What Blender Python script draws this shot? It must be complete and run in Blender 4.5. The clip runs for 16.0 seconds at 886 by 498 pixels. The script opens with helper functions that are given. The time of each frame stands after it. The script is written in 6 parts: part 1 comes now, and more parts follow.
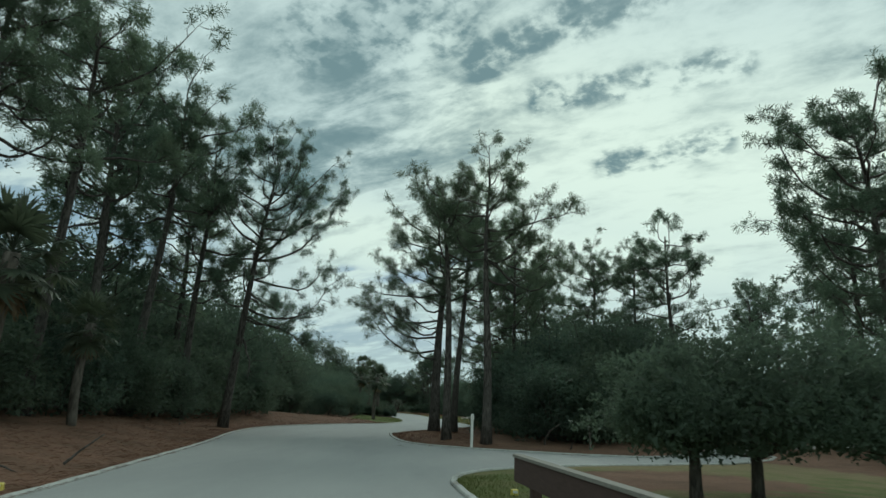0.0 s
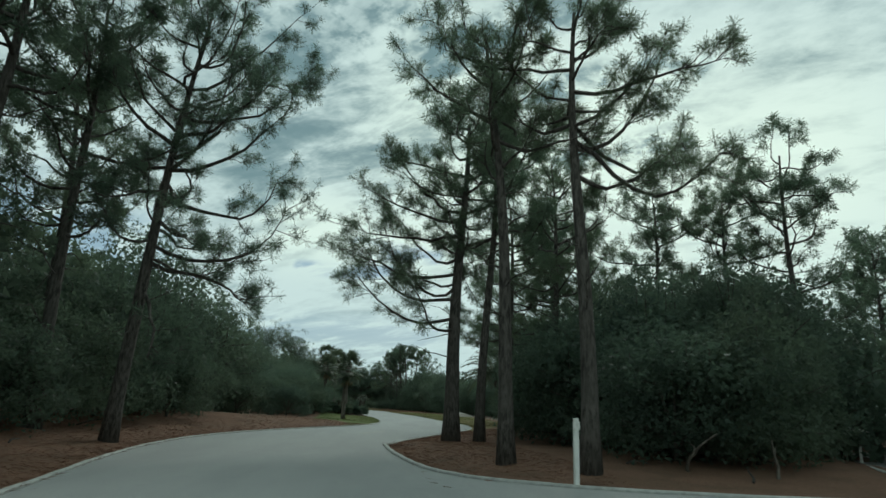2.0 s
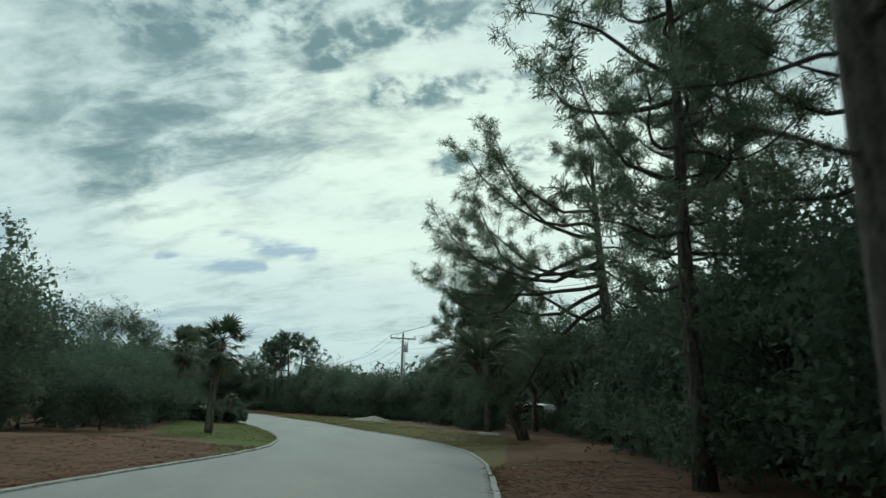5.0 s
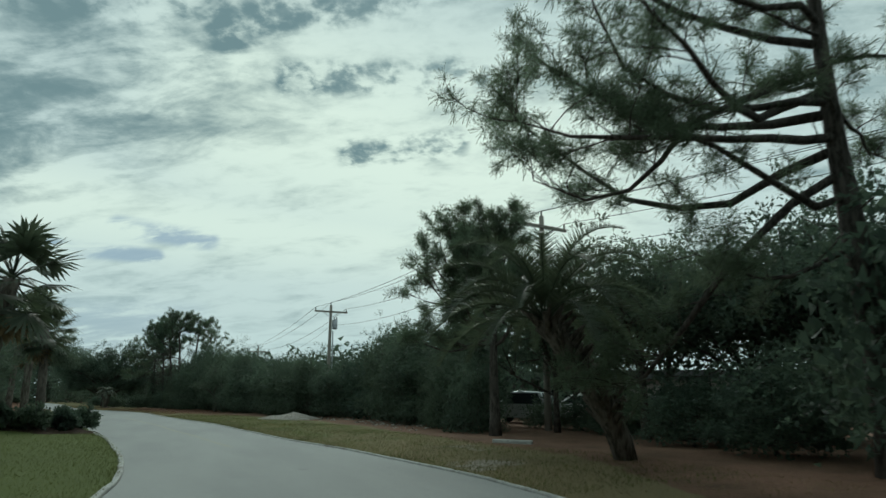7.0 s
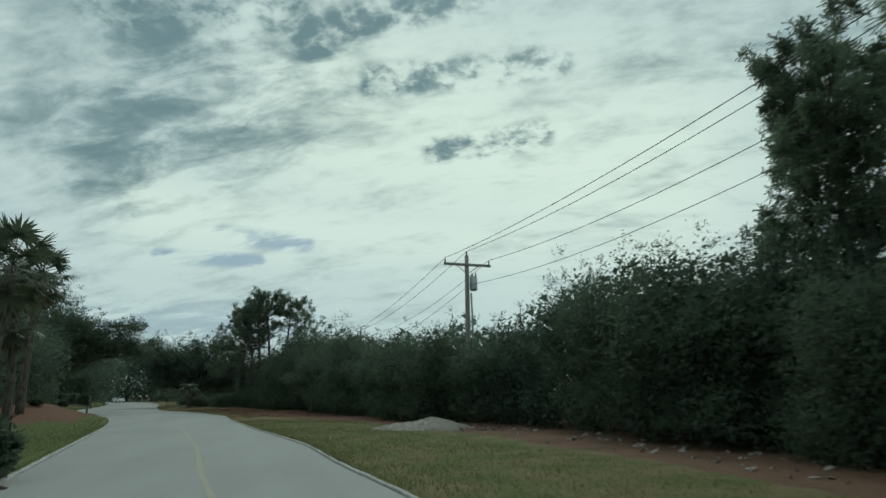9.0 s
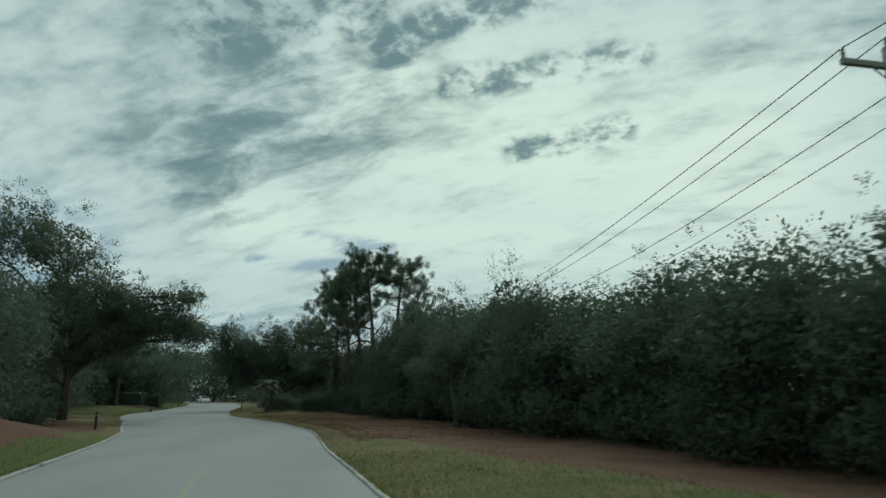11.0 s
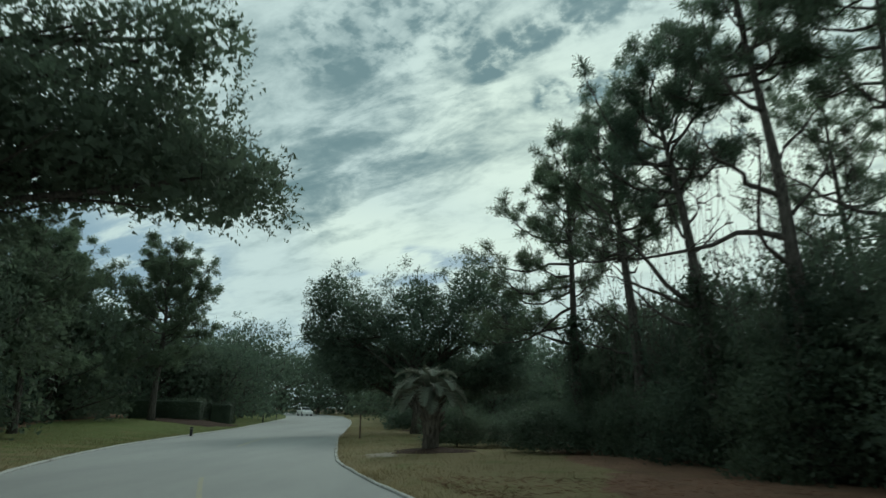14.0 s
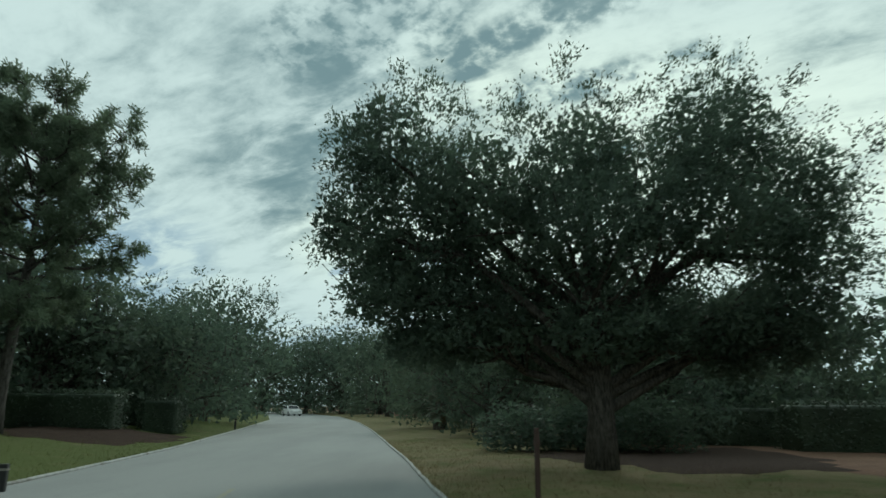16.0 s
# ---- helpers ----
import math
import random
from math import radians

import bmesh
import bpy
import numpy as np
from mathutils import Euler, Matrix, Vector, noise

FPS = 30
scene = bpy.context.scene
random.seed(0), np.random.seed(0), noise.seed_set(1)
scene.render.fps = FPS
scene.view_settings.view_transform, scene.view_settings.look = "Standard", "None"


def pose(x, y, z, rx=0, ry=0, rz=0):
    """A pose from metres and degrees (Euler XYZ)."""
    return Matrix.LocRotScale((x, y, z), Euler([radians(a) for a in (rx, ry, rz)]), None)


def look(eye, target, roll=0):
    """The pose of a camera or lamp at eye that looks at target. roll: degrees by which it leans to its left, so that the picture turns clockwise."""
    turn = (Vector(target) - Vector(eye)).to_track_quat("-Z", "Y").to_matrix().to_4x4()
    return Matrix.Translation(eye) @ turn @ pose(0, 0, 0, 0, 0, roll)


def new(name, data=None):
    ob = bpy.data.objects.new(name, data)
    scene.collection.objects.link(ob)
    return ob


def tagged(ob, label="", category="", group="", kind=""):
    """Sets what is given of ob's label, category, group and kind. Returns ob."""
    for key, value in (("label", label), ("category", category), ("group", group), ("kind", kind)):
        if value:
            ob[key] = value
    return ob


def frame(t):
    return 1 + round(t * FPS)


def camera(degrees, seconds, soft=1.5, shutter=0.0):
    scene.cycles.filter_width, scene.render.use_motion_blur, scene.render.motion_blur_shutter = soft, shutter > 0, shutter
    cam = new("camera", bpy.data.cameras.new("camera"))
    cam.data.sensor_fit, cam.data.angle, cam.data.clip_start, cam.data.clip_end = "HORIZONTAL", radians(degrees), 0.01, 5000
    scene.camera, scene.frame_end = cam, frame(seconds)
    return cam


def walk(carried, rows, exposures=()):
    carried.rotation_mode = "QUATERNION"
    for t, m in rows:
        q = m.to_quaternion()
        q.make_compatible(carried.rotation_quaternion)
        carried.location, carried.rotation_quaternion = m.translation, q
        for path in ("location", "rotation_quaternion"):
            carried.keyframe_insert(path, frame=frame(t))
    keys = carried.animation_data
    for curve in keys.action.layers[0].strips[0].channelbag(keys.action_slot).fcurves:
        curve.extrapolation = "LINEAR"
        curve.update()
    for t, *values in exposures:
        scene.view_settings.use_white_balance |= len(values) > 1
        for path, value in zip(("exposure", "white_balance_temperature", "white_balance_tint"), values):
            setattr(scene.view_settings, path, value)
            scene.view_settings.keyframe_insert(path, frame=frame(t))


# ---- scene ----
# One car ride along a bending lane: seconds, x, y, yaw, pitch, roll.
cam = camera(69.49, 16.0, soft=1.5, shutter=0.2)
EYE = 1.4
PATH = [
    (0, 0.000, 0.000, 0.000, 13.932, 2.420),
    (0.5, -0.508, 2.952, -1.270, 13.997, 2.342),
    (1, -1.015, 5.846, -2.255, 13.973, 2.268),
    (1.5, -1.522, 8.825, -3.064, 13.825, 2.141),
    (2, -2.033, 11.924, -3.755, 13.640, 1.856),
    (2.5, -2.543, 15.136, -4.574, 13.626, 1.589),
    (3, -3.028, 18.414, -5.779, 13.831, 1.248),
    (3.5, -3.443, 21.690, -7.289, 14.056, 1.108),
    (4, -3.687, 25.002, -9.430, 14.084, 1.377),
    (4.5, -3.810, 28.317, -12.111, 14.021, 1.585),
    (5, -3.827, 31.636, -15.214, 13.874, 1.374),
    (5.5, -3.726, 34.994, -18.333, 13.698, 1.036),
    (6, -3.489, 38.440, -21.060, 13.516, 0.714),
    (6.5, -3.101, 42.034, -22.989, 13.333, 0.434),
    (7, -2.567, 45.829, -23.715, 13.147, 0.143),
    (7.5, -1.936, 49.865, -22.831, 12.959, -0.262),
    (8, -1.339, 54.155, -20.849, 12.850, -0.667),
    (8.5, -0.885, 58.697, -18.254, 12.770, -0.697),
    (9, -0.607, 63.483, -15.522, 12.678, -0.691),
    (9.5, -0.517, 68.498, -13.101, 12.554, -0.747),
    (10, -0.645, 73.690, -11.016, 12.449, -0.786),
    (10.5, -1.002, 78.996, -9.378, 12.593, -0.641),
    (11, -1.563, 84.371, -8.032, 12.855, -0.438),
    (11.5, -2.288, 89.783, -6.823, 13.157, -0.231),
    (12, -3.132, 95.208, -5.596, 13.453, -0.024),
    (12.5, -4.058, 100.628, -4.195, 13.712, 0.202),
    (13, -5.054, 106.036, -2.466, 13.901, 0.472),
    (13.5, -6.154, 111.439, -0.638, 14.075, 0.652),
    (14, -7.371, 116.793, 0.966, 14.076, 0.594),
    (14.5, -8.727, 122.085, 2.114, 14.051, 0.727),
    (15, -10.195, 127.329, 2.235, 14.102, 0.877),
    (15.5, -11.639, 132.535, 1.151, 13.987, 0.694),
    (16, -12.954, 137.716, -0.690, 13.872, 0.318),
]
walk(cam, [(t, pose(x, y, EYE, 0, 0, yaw) @ pose(0, 0, 0, 90 + pitch) @ pose(0, 0, 0, 0, 0, roll))
           for t, x, y, yaw, pitch, roll in PATH],
     [(0, 0.12), (1.5, 0.12), (3, 0.34), (4, 0.37), (5, 0.24), (7, 0.05), (10, -0.05), (12.5, 0.0), (14, 0.10), (16, 0.18)])

# ---- light ----
SUN_AZ, SUN_EL = 14.0, 38.0
world = bpy.data.worlds.new("overcast_sky")
scene.world = world
world.use_nodes = True
nt = world.node_tree
nt.nodes.clear()


def wn(kind, **kw):
    n = nt.nodes.new(kind)
    for k, v in kw.items():
        n.inputs[k.replace("_", " ")].default_value = v
    return n


def wmath(op, a, b=None, c=None, clamp=False):
    n = nt.nodes.new("ShaderNodeMath")
    n.operation, n.use_clamp = op, clamp
    for i, v in enumerate((a, b, c)):
        if v is None:
            continue
        if isinstance(v, (int, float)):
            n.inputs[i].default_value = v
        else:
            nt.links.new(v, n.inputs[i])
    return n.outputs[0]


def wvec(op, a, b):
    n = nt.nodes.new("ShaderNodeVectorMath")
    n.operation = op
    for i, v in enumerate((a, b)):
        if isinstance(v, tuple):
            n.inputs[i].default_value = v
        else:
            nt.links.new(v, n.inputs[i])
    return n.outputs["Value"] if op == "DOT_PRODUCT" else n.outputs["Vector"]


def wmix(fac, a, b):
    n = nt.nodes.new("ShaderNodeMix")
    n.data_type = "RGBA"
    n.clamp_factor = True
    for sock, v in ((n.inputs[0], fac), (n.inputs[6], a), (n.inputs[7], b)):
        if isinstance(v, (tuple, float, int)):
            sock.default_value = v
        else:
            nt.links.new(v, sock)
    return n.outputs[2]


def wramp(v, lo, hi):
    n = nt.nodes.new("ShaderNodeMapRange")
    n.interpolation_type = "SMOOTHSTEP"
    nt.links.new(v, n.inputs[0])
    n.inputs[1].default_value, n.inputs[2].default_value = lo, hi
    return n.outputs[0]


def wnoise(vec, scale, detail=6.0, rough=0.55, distort=0.0):
    n = nt.nodes.new("ShaderNodeTexNoise")
    n.inputs["Scale"].default_value, n.inputs["Detail"].default_value = scale, detail
    n.inputs["Roughness"].default_value, n.inputs["Distortion"].default_value = rough, distort
    nt.links.new(vec, n.inputs["Vector"])
    return n.outputs[0]


way = wn("ShaderNodeTexCoord").outputs["Generated"]
sep = wn("ShaderNodeSeparateXYZ")
nt.links.new(way, sep.inputs[0])
up = wmath("MAXIMUM", sep.outputs[2], 0.0)


# the cloud sheet as seen from below: rows run to the right and towards the viewer
lift = wmath("ADD", up, 0.20)
sheet = wn("ShaderNodeCombineXYZ")
nt.links.new(wmath("DIVIDE", sep.outputs[0], lift), sheet.inputs[0])
nt.links.new(wmath("DIVIDE", sep.outputs[1], lift), sheet.inputs[1])


def cloud_space(turn, along_, across, shift):
    """Places on the cloud sheet, turned and drawn out along its rows."""
    m1 = wn("ShaderNodeMapping")
    m1.inputs["Rotation"].default_value = (0, 0, radians(turn))
    nt.links.new(sheet.outputs[0], m1.inputs["Vector"])
    m2 = wn("ShaderNodeMapping")
    m2.inputs["Scale"].default_value, m2.inputs["Location"].default_value = (along_, across, 1), shift
    nt.links.new(m1.outputs[0], m2.inputs["Vector"])
    return m2.outputs[0]


azimuth = wmath("MULTIPLY", wmath("ARCTAN2", sep.outputs[0], sep.outputs[1]), 57.2958)
height = wmath("MULTIPLY", wmath("ARCSINE", sep.outputs[2]), 57.2958)


def streak(a0, e0, a1, e1, w, soft=0.35):
    """1 along a stretch of sky from one azimuth and height to another, in degrees, fading over w."""
    dx, dy = a1 - a0, e1 - e0
    q = dx * dx + dy * dy
    px, py = wmath("SUBTRACT", azimuth, a0), wmath("SUBTRACT", height, e0)
    t = wmath("MULTIPLY_ADD", px, dx / q, wmath("MULTIPLY", py, dy / q), clamp=True)
    ex, ey = wmath("MULTIPLY_ADD", t, -dx, px), wmath("MULTIPLY_ADD", t, -dy, py)
    d = wmath("SQRT", wmath("MULTIPLY_ADD", ex, ex, wmath("MULTIPLY", ey, ey)))
    return wmath("SUBTRACT", 1.0, wramp(d, w * soft, w))


def most(*masks):
    out = masks[0]
    for m in masks[1:]:
        out = wmath("MAXIMUM", out, m)
    return out


big = wnoise(cloud_space(36, 0.75, 1.3, (0.35, 0.2, 0.1)), 2.1, 3.0, 0.5, 0.5)
mid = wnoise(cloud_space(34, 0.62, 1.25, (1.7, 0.4, 0.9)), 5.8, 6.0, 0.58, 0.45)
fine = wnoise(cloud_space(30, 0.8, 1.2, (4.1, 0.9, 0.3)), 17.0, 5.0, 0.62, 0.3)
lumps = wnoise(cloud_space(24, 1.0, 0.9, (0.6, 2.4, 0.5)), 19.0, 4.0, 0.55, 0.2)
curls = wnoise(cloud_space(60, 1.0, 1.0, (2.6, 1.4, 0.5)), 24.0, 3.0, 0.55, 0.2)

# a broad thicker bank, rows of lumps beyond it, and the bright part that hides the sun
bank = streak(-11, 20, 0, 29, 11, 0.1)
under = streak(-4, 19.5, 8, 21, 5, 0.1)
rows_ = most(streak(3, 30.4, 12, 34, 2.6), streak(12, 33.4, 26, 37, 3.0), streak(9, 27.4, 27, 28.6, 2.1), streak(15, 21.4, 25, 22.6, 1.8))
speck = streak(-14, 31.5, 0, 34, 5.0)
glow = most(streak(6, 24, 34, 19, 17, 0.0), wmath("MULTIPLY", streak(-10, 15, 24, 13.5, 6, 0.0), 0.8))
thick = wmath("MULTIPLY_ADD", big, 0.70, wmath("MULTIPLY_ADD", mid, 0.86, wmath("MULTIPLY", fine, wmath("MULTIPLY_ADD", wramp(up, 0.12, 0.5), 0.24, 0.22))))
thick = wmath("MULTIPLY_ADD", wmath("MULTIPLY", bank, wramp(wmath("MULTIPLY_ADD", curls, 0.3, mid), 0.42, 0.78)), 0.26, thick)
thick = wmath("MULTIPLY_ADD", under, 0.10, thick)
thick = wmath("MULTIPLY_ADD", wmath("MULTIPLY", rows_, wramp(lumps, 0.34, 0.66)), 0.42, thick)
thick = wmath("MULTIPLY_ADD", wmath("MULTIPLY", speck, wramp(curls, 0.42, 0.68)), 0.22, thick)
thick = wmath("MULTIPLY_ADD", glow, -0.12, thick)
pale = wmix(glow, (0.516, 0.667, 0.65, 1), (0.675, 0.832, 0.738, 1))
cloud = wmix(wramp(thick, 0.80, 1.44), pale, (0.155, 0.256, 0.274, 1))
sky = wn("ShaderNodeTexSky")
sky.sky_type, sky.sun_disc = "NISHITA", False
sky.sun_elevation, sky.sun_rotation = radians(SUN_EL), radians(SUN_AZ)
n = nt.nodes.new("ShaderNodeVectorMath")
n.operation = "SCALE"
nt.links.new(sky.outputs[0], n.inputs[0])
n.inputs["Scale"].default_value = 0.06
blue = wmix(0.3, (0.20, 0.36, 0.45, 1), n.outputs[0])
# clear strips low over the horizon, where the sheet thins out
gap = wmath("MULTIPLY", most(streak(-9, 11.3, -1, 11.3, 0.9), streak(-4, 13.4, 3, 13.0, 1.2), streak(-42, 13, -24, 11, 7, 0.1), streak(-30, 5, 2, 5, 3.5, 0.1)), wramp(mid, 0.36, 0.56))
final = wmix(wmath("MULTIPLY", gap, 0.85), cloud, blue)
# thin haze near the horizon
haze = wmath("SUBTRACT", 1.0, wramp(up, 0.0, 0.15))
final = wmix(wmath("MULTIPLY", haze, 0.55), final, (0.43, 0.60, 0.60, 1))
bg = wn("ShaderNodeBackground", Strength=1.0)
nt.links.new(final, bg.inputs["Color"])
nt.links.new(bg.outputs[0], wn("ShaderNodeOutputWorld").inputs["Surface"])

sun = new("sun", bpy.data.lights.new("sun", "SUN"))
sun.data.energy, sun.data.angle, sun.data.color = 0.8, radians(16), (0.93, 1.0, 0.92)
az, el = radians(SUN_AZ), radians(SUN_EL)
sun.matrix_world = look((0, 0, 60), (-math.sin(az) * math.cos(el) * 50, -math.cos(az) * math.cos(el) * 50, 60 - math.sin(el) * 50))


# ---- materials ----
class Mat:
    """A small helper round one node material."""

    def __init__(self, name, rough=0.8, metal=0.0, spec=0.3):
        self.m = bpy.data.materials.new(name)
        self.m.use_nodes = True
        self.t = self.m.node_tree
        self.b = self.t.nodes["Principled BSDF"]
        self.b.inputs["Roughness"].default_value = rough
        self.b.inputs["Metallic"].default_value = metal
        self.b.inputs["Specular IOR Level"].default_value = spec
        self.co = self.t.nodes.new("ShaderNodeTexCoord").outputs["Object"]
        self.pos = self.t.nodes.new("ShaderNodeNewGeometry")

    def noise(self, scale, detail=5.0, rough=0.6, vec=None, stretch=None):
        v = vec or self.pos.outputs["Position"]
        if stretch:
            mp = self.t.nodes.new("ShaderNodeMapping")
            mp.inputs["Scale"].default_value = stretch
            self.t.links.new(v, mp.inputs["Vector"])
            v = mp.outputs[0]
        n = self.t.nodes.new("ShaderNodeTexNoise")
        n.inputs["Scale"].default_value, n.inputs["Detail"].default_value = scale, detail
        n.inputs["Roughness"].default_value = rough
        self.t.links.new(v, n.inputs["Vector"])
        return n.outputs[0]

    def ramp(self, v, lo, hi, a=0.0, b=1.0):
        n = self.t.nodes.new("ShaderNodeMapRange")
        n.interpolation_type = "SMOOTHSTEP"
        self.t.links.new(v, n.inputs[0])
        for i, x in enumerate((lo, hi, a, b)):
            n.inputs[i + 1].default_value = x
        return n.outputs[0]

    def math(self, op, a, b):
        n = self.t.nodes.new("ShaderNodeMath")
        n.operation = op
        for i, v in enumerate((a, b)):
            if isinstance(v, (int, float)):
                n.inputs[i].default_value = v
            else:
                self.t.links.new(v, n.inputs[i])
        return n.outputs[0]

    def mix(self, fac, a, b, blend="MIX"):
        n = self.t.nodes.new("ShaderNodeMix")
        n.data_type, n.blend_type = "RGBA", blend
        for sock, v in ((n.inputs[0], fac), (n.inputs[6], a), (n.inputs[7], b)):
            if isinstance(v, tuple):
                sock.default_value = (*v, 1)
            elif isinstance(v, (int, float)):
                sock.default_value = v
            else:
                self.t.links.new(v, sock)
        return n.outputs[2]

    def attr(self, name):
        n = self.t.nodes.new("ShaderNodeAttribute")
        n.attribute_name = name
        return n.outputs["Fac"]

    def color(self, c):
        if isinstance(c, tuple):
            self.b.inputs["Base Color"].default_value = (*c, 1)
        else:
            self.t.links.new(c, self.b.inputs["Base Color"])
        return self

    def rough(self, r):
        self.t.links.new(r, self.b.inputs["Roughness"])
        return self

    def bump(self, h, strength=0.4, dist=0.02):
        n = self.t.nodes.new("ShaderNodeBump")
        n.inputs["Strength"].default_value, n.inputs["Distance"].default_value = strength, dist
        self.t.links.new(h, n.inputs["Height"])
        self.t.links.new(n.outputs[0], self.b.inputs["Normal"])
        return self

    def island(self):
        return self.pos.outputs["Random Per Island"]

    def object_random(self):
        return self.t.nodes.new("ShaderNodeObjectInfo").outputs["Random"]


def leaf_material(name, dark, light, translucent=0.25, rough=0.55, spec=0.35):
    """Foliage: every leaf a little different, whole plants too, with light passing through."""
    k = Mat(name, rough, 0, spec)
    c = k.mix(k.island(), dark, light)
    c = k.mix(k.ramp(k.noise(0.55, 3), 0.35, 0.7), c, tuple(0.6 * v for v in dark))
    c = k.mix(k.math("MULTIPLY", k.object_random(), 0.35), c, tuple(0.5 * (a + b) * f for a, b, f in zip(dark, light, (1.25, 1.0, 0.8))))
    k.color(c)
    tr = k.t.nodes.new("ShaderNodeBsdfTranslucent")
    # a leaf passes on about as much light as it throws back
    br = k.t.nodes.new("ShaderNodeVectorMath")
    br.operation = "MULTIPLY"
    br.inputs[1].default_value = (1.9, 1.9, 1.8)
    k.t.links.new(c, br.inputs[0])
    k.t.links.new(br.outputs[0], tr.inputs["Color"])
    mx = k.t.nodes.new("ShaderNodeMixShader")
    mx.inputs[0].default_value = translucent
    k.t.links.new(k.b.outputs[0], mx.inputs[1])
    k.t.links.new(tr.outputs[0], mx.inputs[2])
    k.t.links.new(mx.outputs[0], k.t.nodes["Material Output"].inputs["Surface"])
    return k.m


def bark_material(name, dark, light, scale=14.0):
    k = Mat(name, 0.9, 0, 0.2)
    plates = k.noise(scale, 6, 0.65, stretch=(1, 1, 0.28))
    c = k.mix(k.ramp(plates, 0.35, 0.65), dark, light)
    c = k.mix(k.ramp(k.noise(1.3, 3), 0.4, 0.7, 0.0, 0.6), c, tuple(0.7 * v for v in light))
    return k.color(c).bump(plates, 0.7, 0.03).m


k = Mat("asphalt", 0.85, 0, 0.3)
grain = k.noise(90, 3, 0.7)
patch = k.noise(0.35, 5, 0.6, stretch=(1.6, 0.35, 1))
c = k.mix(k.ramp(grain, 0.3, 0.7), (0.27, 0.275, 0.265), (0.38, 0.385, 0.37))
c = k.mix(k.ramp(patch, 0.35, 0.7, 0.0, 0.55), c, (0.25, 0.255, 0.25))
c = k.mix(k.ramp(k.noise(2.2, 4), 0.62, 0.75, 0.0, 0.35), c, (0.18, 0.18, 0.175))
M_ROAD = k.color(c).bump(grain, 0.3, 0.004).m

k = Mat("edge_concrete", 0.85, 0, 0.3)
c = k.mix(k.ramp(k.noise(6, 5), 0.3, 0.7), (0.34, 0.34, 0.32), (0.50, 0.50, 0.47))
c = k.mix(k.ramp(k.noise(1.1, 4), 0.55, 0.7, 0, 0.8), c, (0.16, 0.13, 0.10))
M_KERB = k.color(c).bump(k.noise(40, 4), 0.3, 0.005).m

k = Mat("worn_yellow_paint", 0.8, 0, 0.3)
M_YELLOW = k.color(k.mix(k.ramp(k.noise(9, 5), 0.42, 0.62), (0.38, 0.35, 0.24), (0.32, 0.315, 0.29))).m

k = Mat("pine_straw_and_grass", 0.95, 0, 0.15)
straw_n = k.noise(38, 5, 0.7, stretch=(1, 0.5, 1))
straw = k.mix(k.ramp(straw_n, 0.3, 0.7), (0.105, 0.060, 0.042), (0.26, 0.145, 0.098))
straw = k.mix(k.ramp(k.noise(0.8, 5), 0.4, 0.72, 0, 0.7), straw, (0.10, 0.065, 0.042))
grass_n = k.noise(60, 4, 0.7)
green = k.mix(k.ramp(grass_n, 0.3, 0.7), (0.062, 0.082, 0.024), (0.145, 0.170, 0.060))
tan = k.mix(k.ramp(grass_n, 0.3, 0.7), (0.13, 0.102, 0.054), (0.26, 0.212, 0.115))
dryness = k.math("ADD", k.attr("dry"), k.math("MULTIPLY", k.math("SUBTRACT", k.noise(0.9, 5, 0.65), 0.5), 1.4))
lawn = k.mix(k.ramp(dryness, 0.25, 0.75), green, tan)
cover = k.math("ADD", k.attr("grass"), k.math("MULTIPLY", k.math("SUBTRACT", k.noise(1.6, 6, 0.7), 0.5), 0.9))
c = k.mix(k.ramp(cover, 0.42, 0.6), straw, lawn)
sandy = k.math("ADD", k.attr("sand"), k.math("MULTIPLY", k.math("SUBTRACT", k.noise(1.3, 6, 0.7), 0.5), 1.1))
c = k.mix(k.ramp(sandy, 0.5, 0.72), c, k.mix(k.noise(25, 4), (0.22, 0.19, 0.15), (0.40, 0.36, 0.30)))
M_GROUND = k.color(c).bump(k.noise(22, 5, 0.7), 0.7, 0.04).m

M_PINE = leaf_material("pine_needles", (0.074, 0.114, 0.082), (0.116, 0.166, 0.116), 0.45, 0.6, 0.25)
M_OAK = leaf_material("oak_leaves", (0.070, 0.104, 0.080), (0.096, 0.136, 0.098), 0.45, 0.6, 0.25)
M_SHRUB = leaf_material("shrub_leaves", (0.062, 0.095, 0.073), (0.086, 0.127, 0.090), 0.45, 0.6, 0.25)
M_PALM = leaf_material("palm_fronds", (0.052, 0.074, 0.050), (0.092, 0.122, 0.078), 0.3, 0.5, 0.35)
M_SILVER = leaf_material("silver_palm_fronds", (0.12, 0.145, 0.115), (0.22, 0.25, 0.205), 0.2, 0.6, 0.3)
M_DEAD = leaf_material("dry_fronds", (0.11, 0.085, 0.055), (0.24, 0.19, 0.12), 0.2, 0.8, 0.2)
M_HEDGE = leaf_material("hedge_leaves", (0.045, 0.072, 0.048), (0.075, 0.108, 0.066), 0.2, 0.45, 0.45)
M_BARK = bark_material("pine_bark", (0.036, 0.032, 0.028), (0.125, 0.112, 0.099))
M_OAKBARK = bark_material("oak_bark", (0.03, 0.027, 0.023), (0.12, 0.105, 0.09), 20)
M_PALMBARK = bark_material("palm_trunk", (0.05, 0.042, 0.034), (0.17, 0.15, 0.125), 9)

# ---- mesh helpers ----
RNG = np.random.default_rng(7)


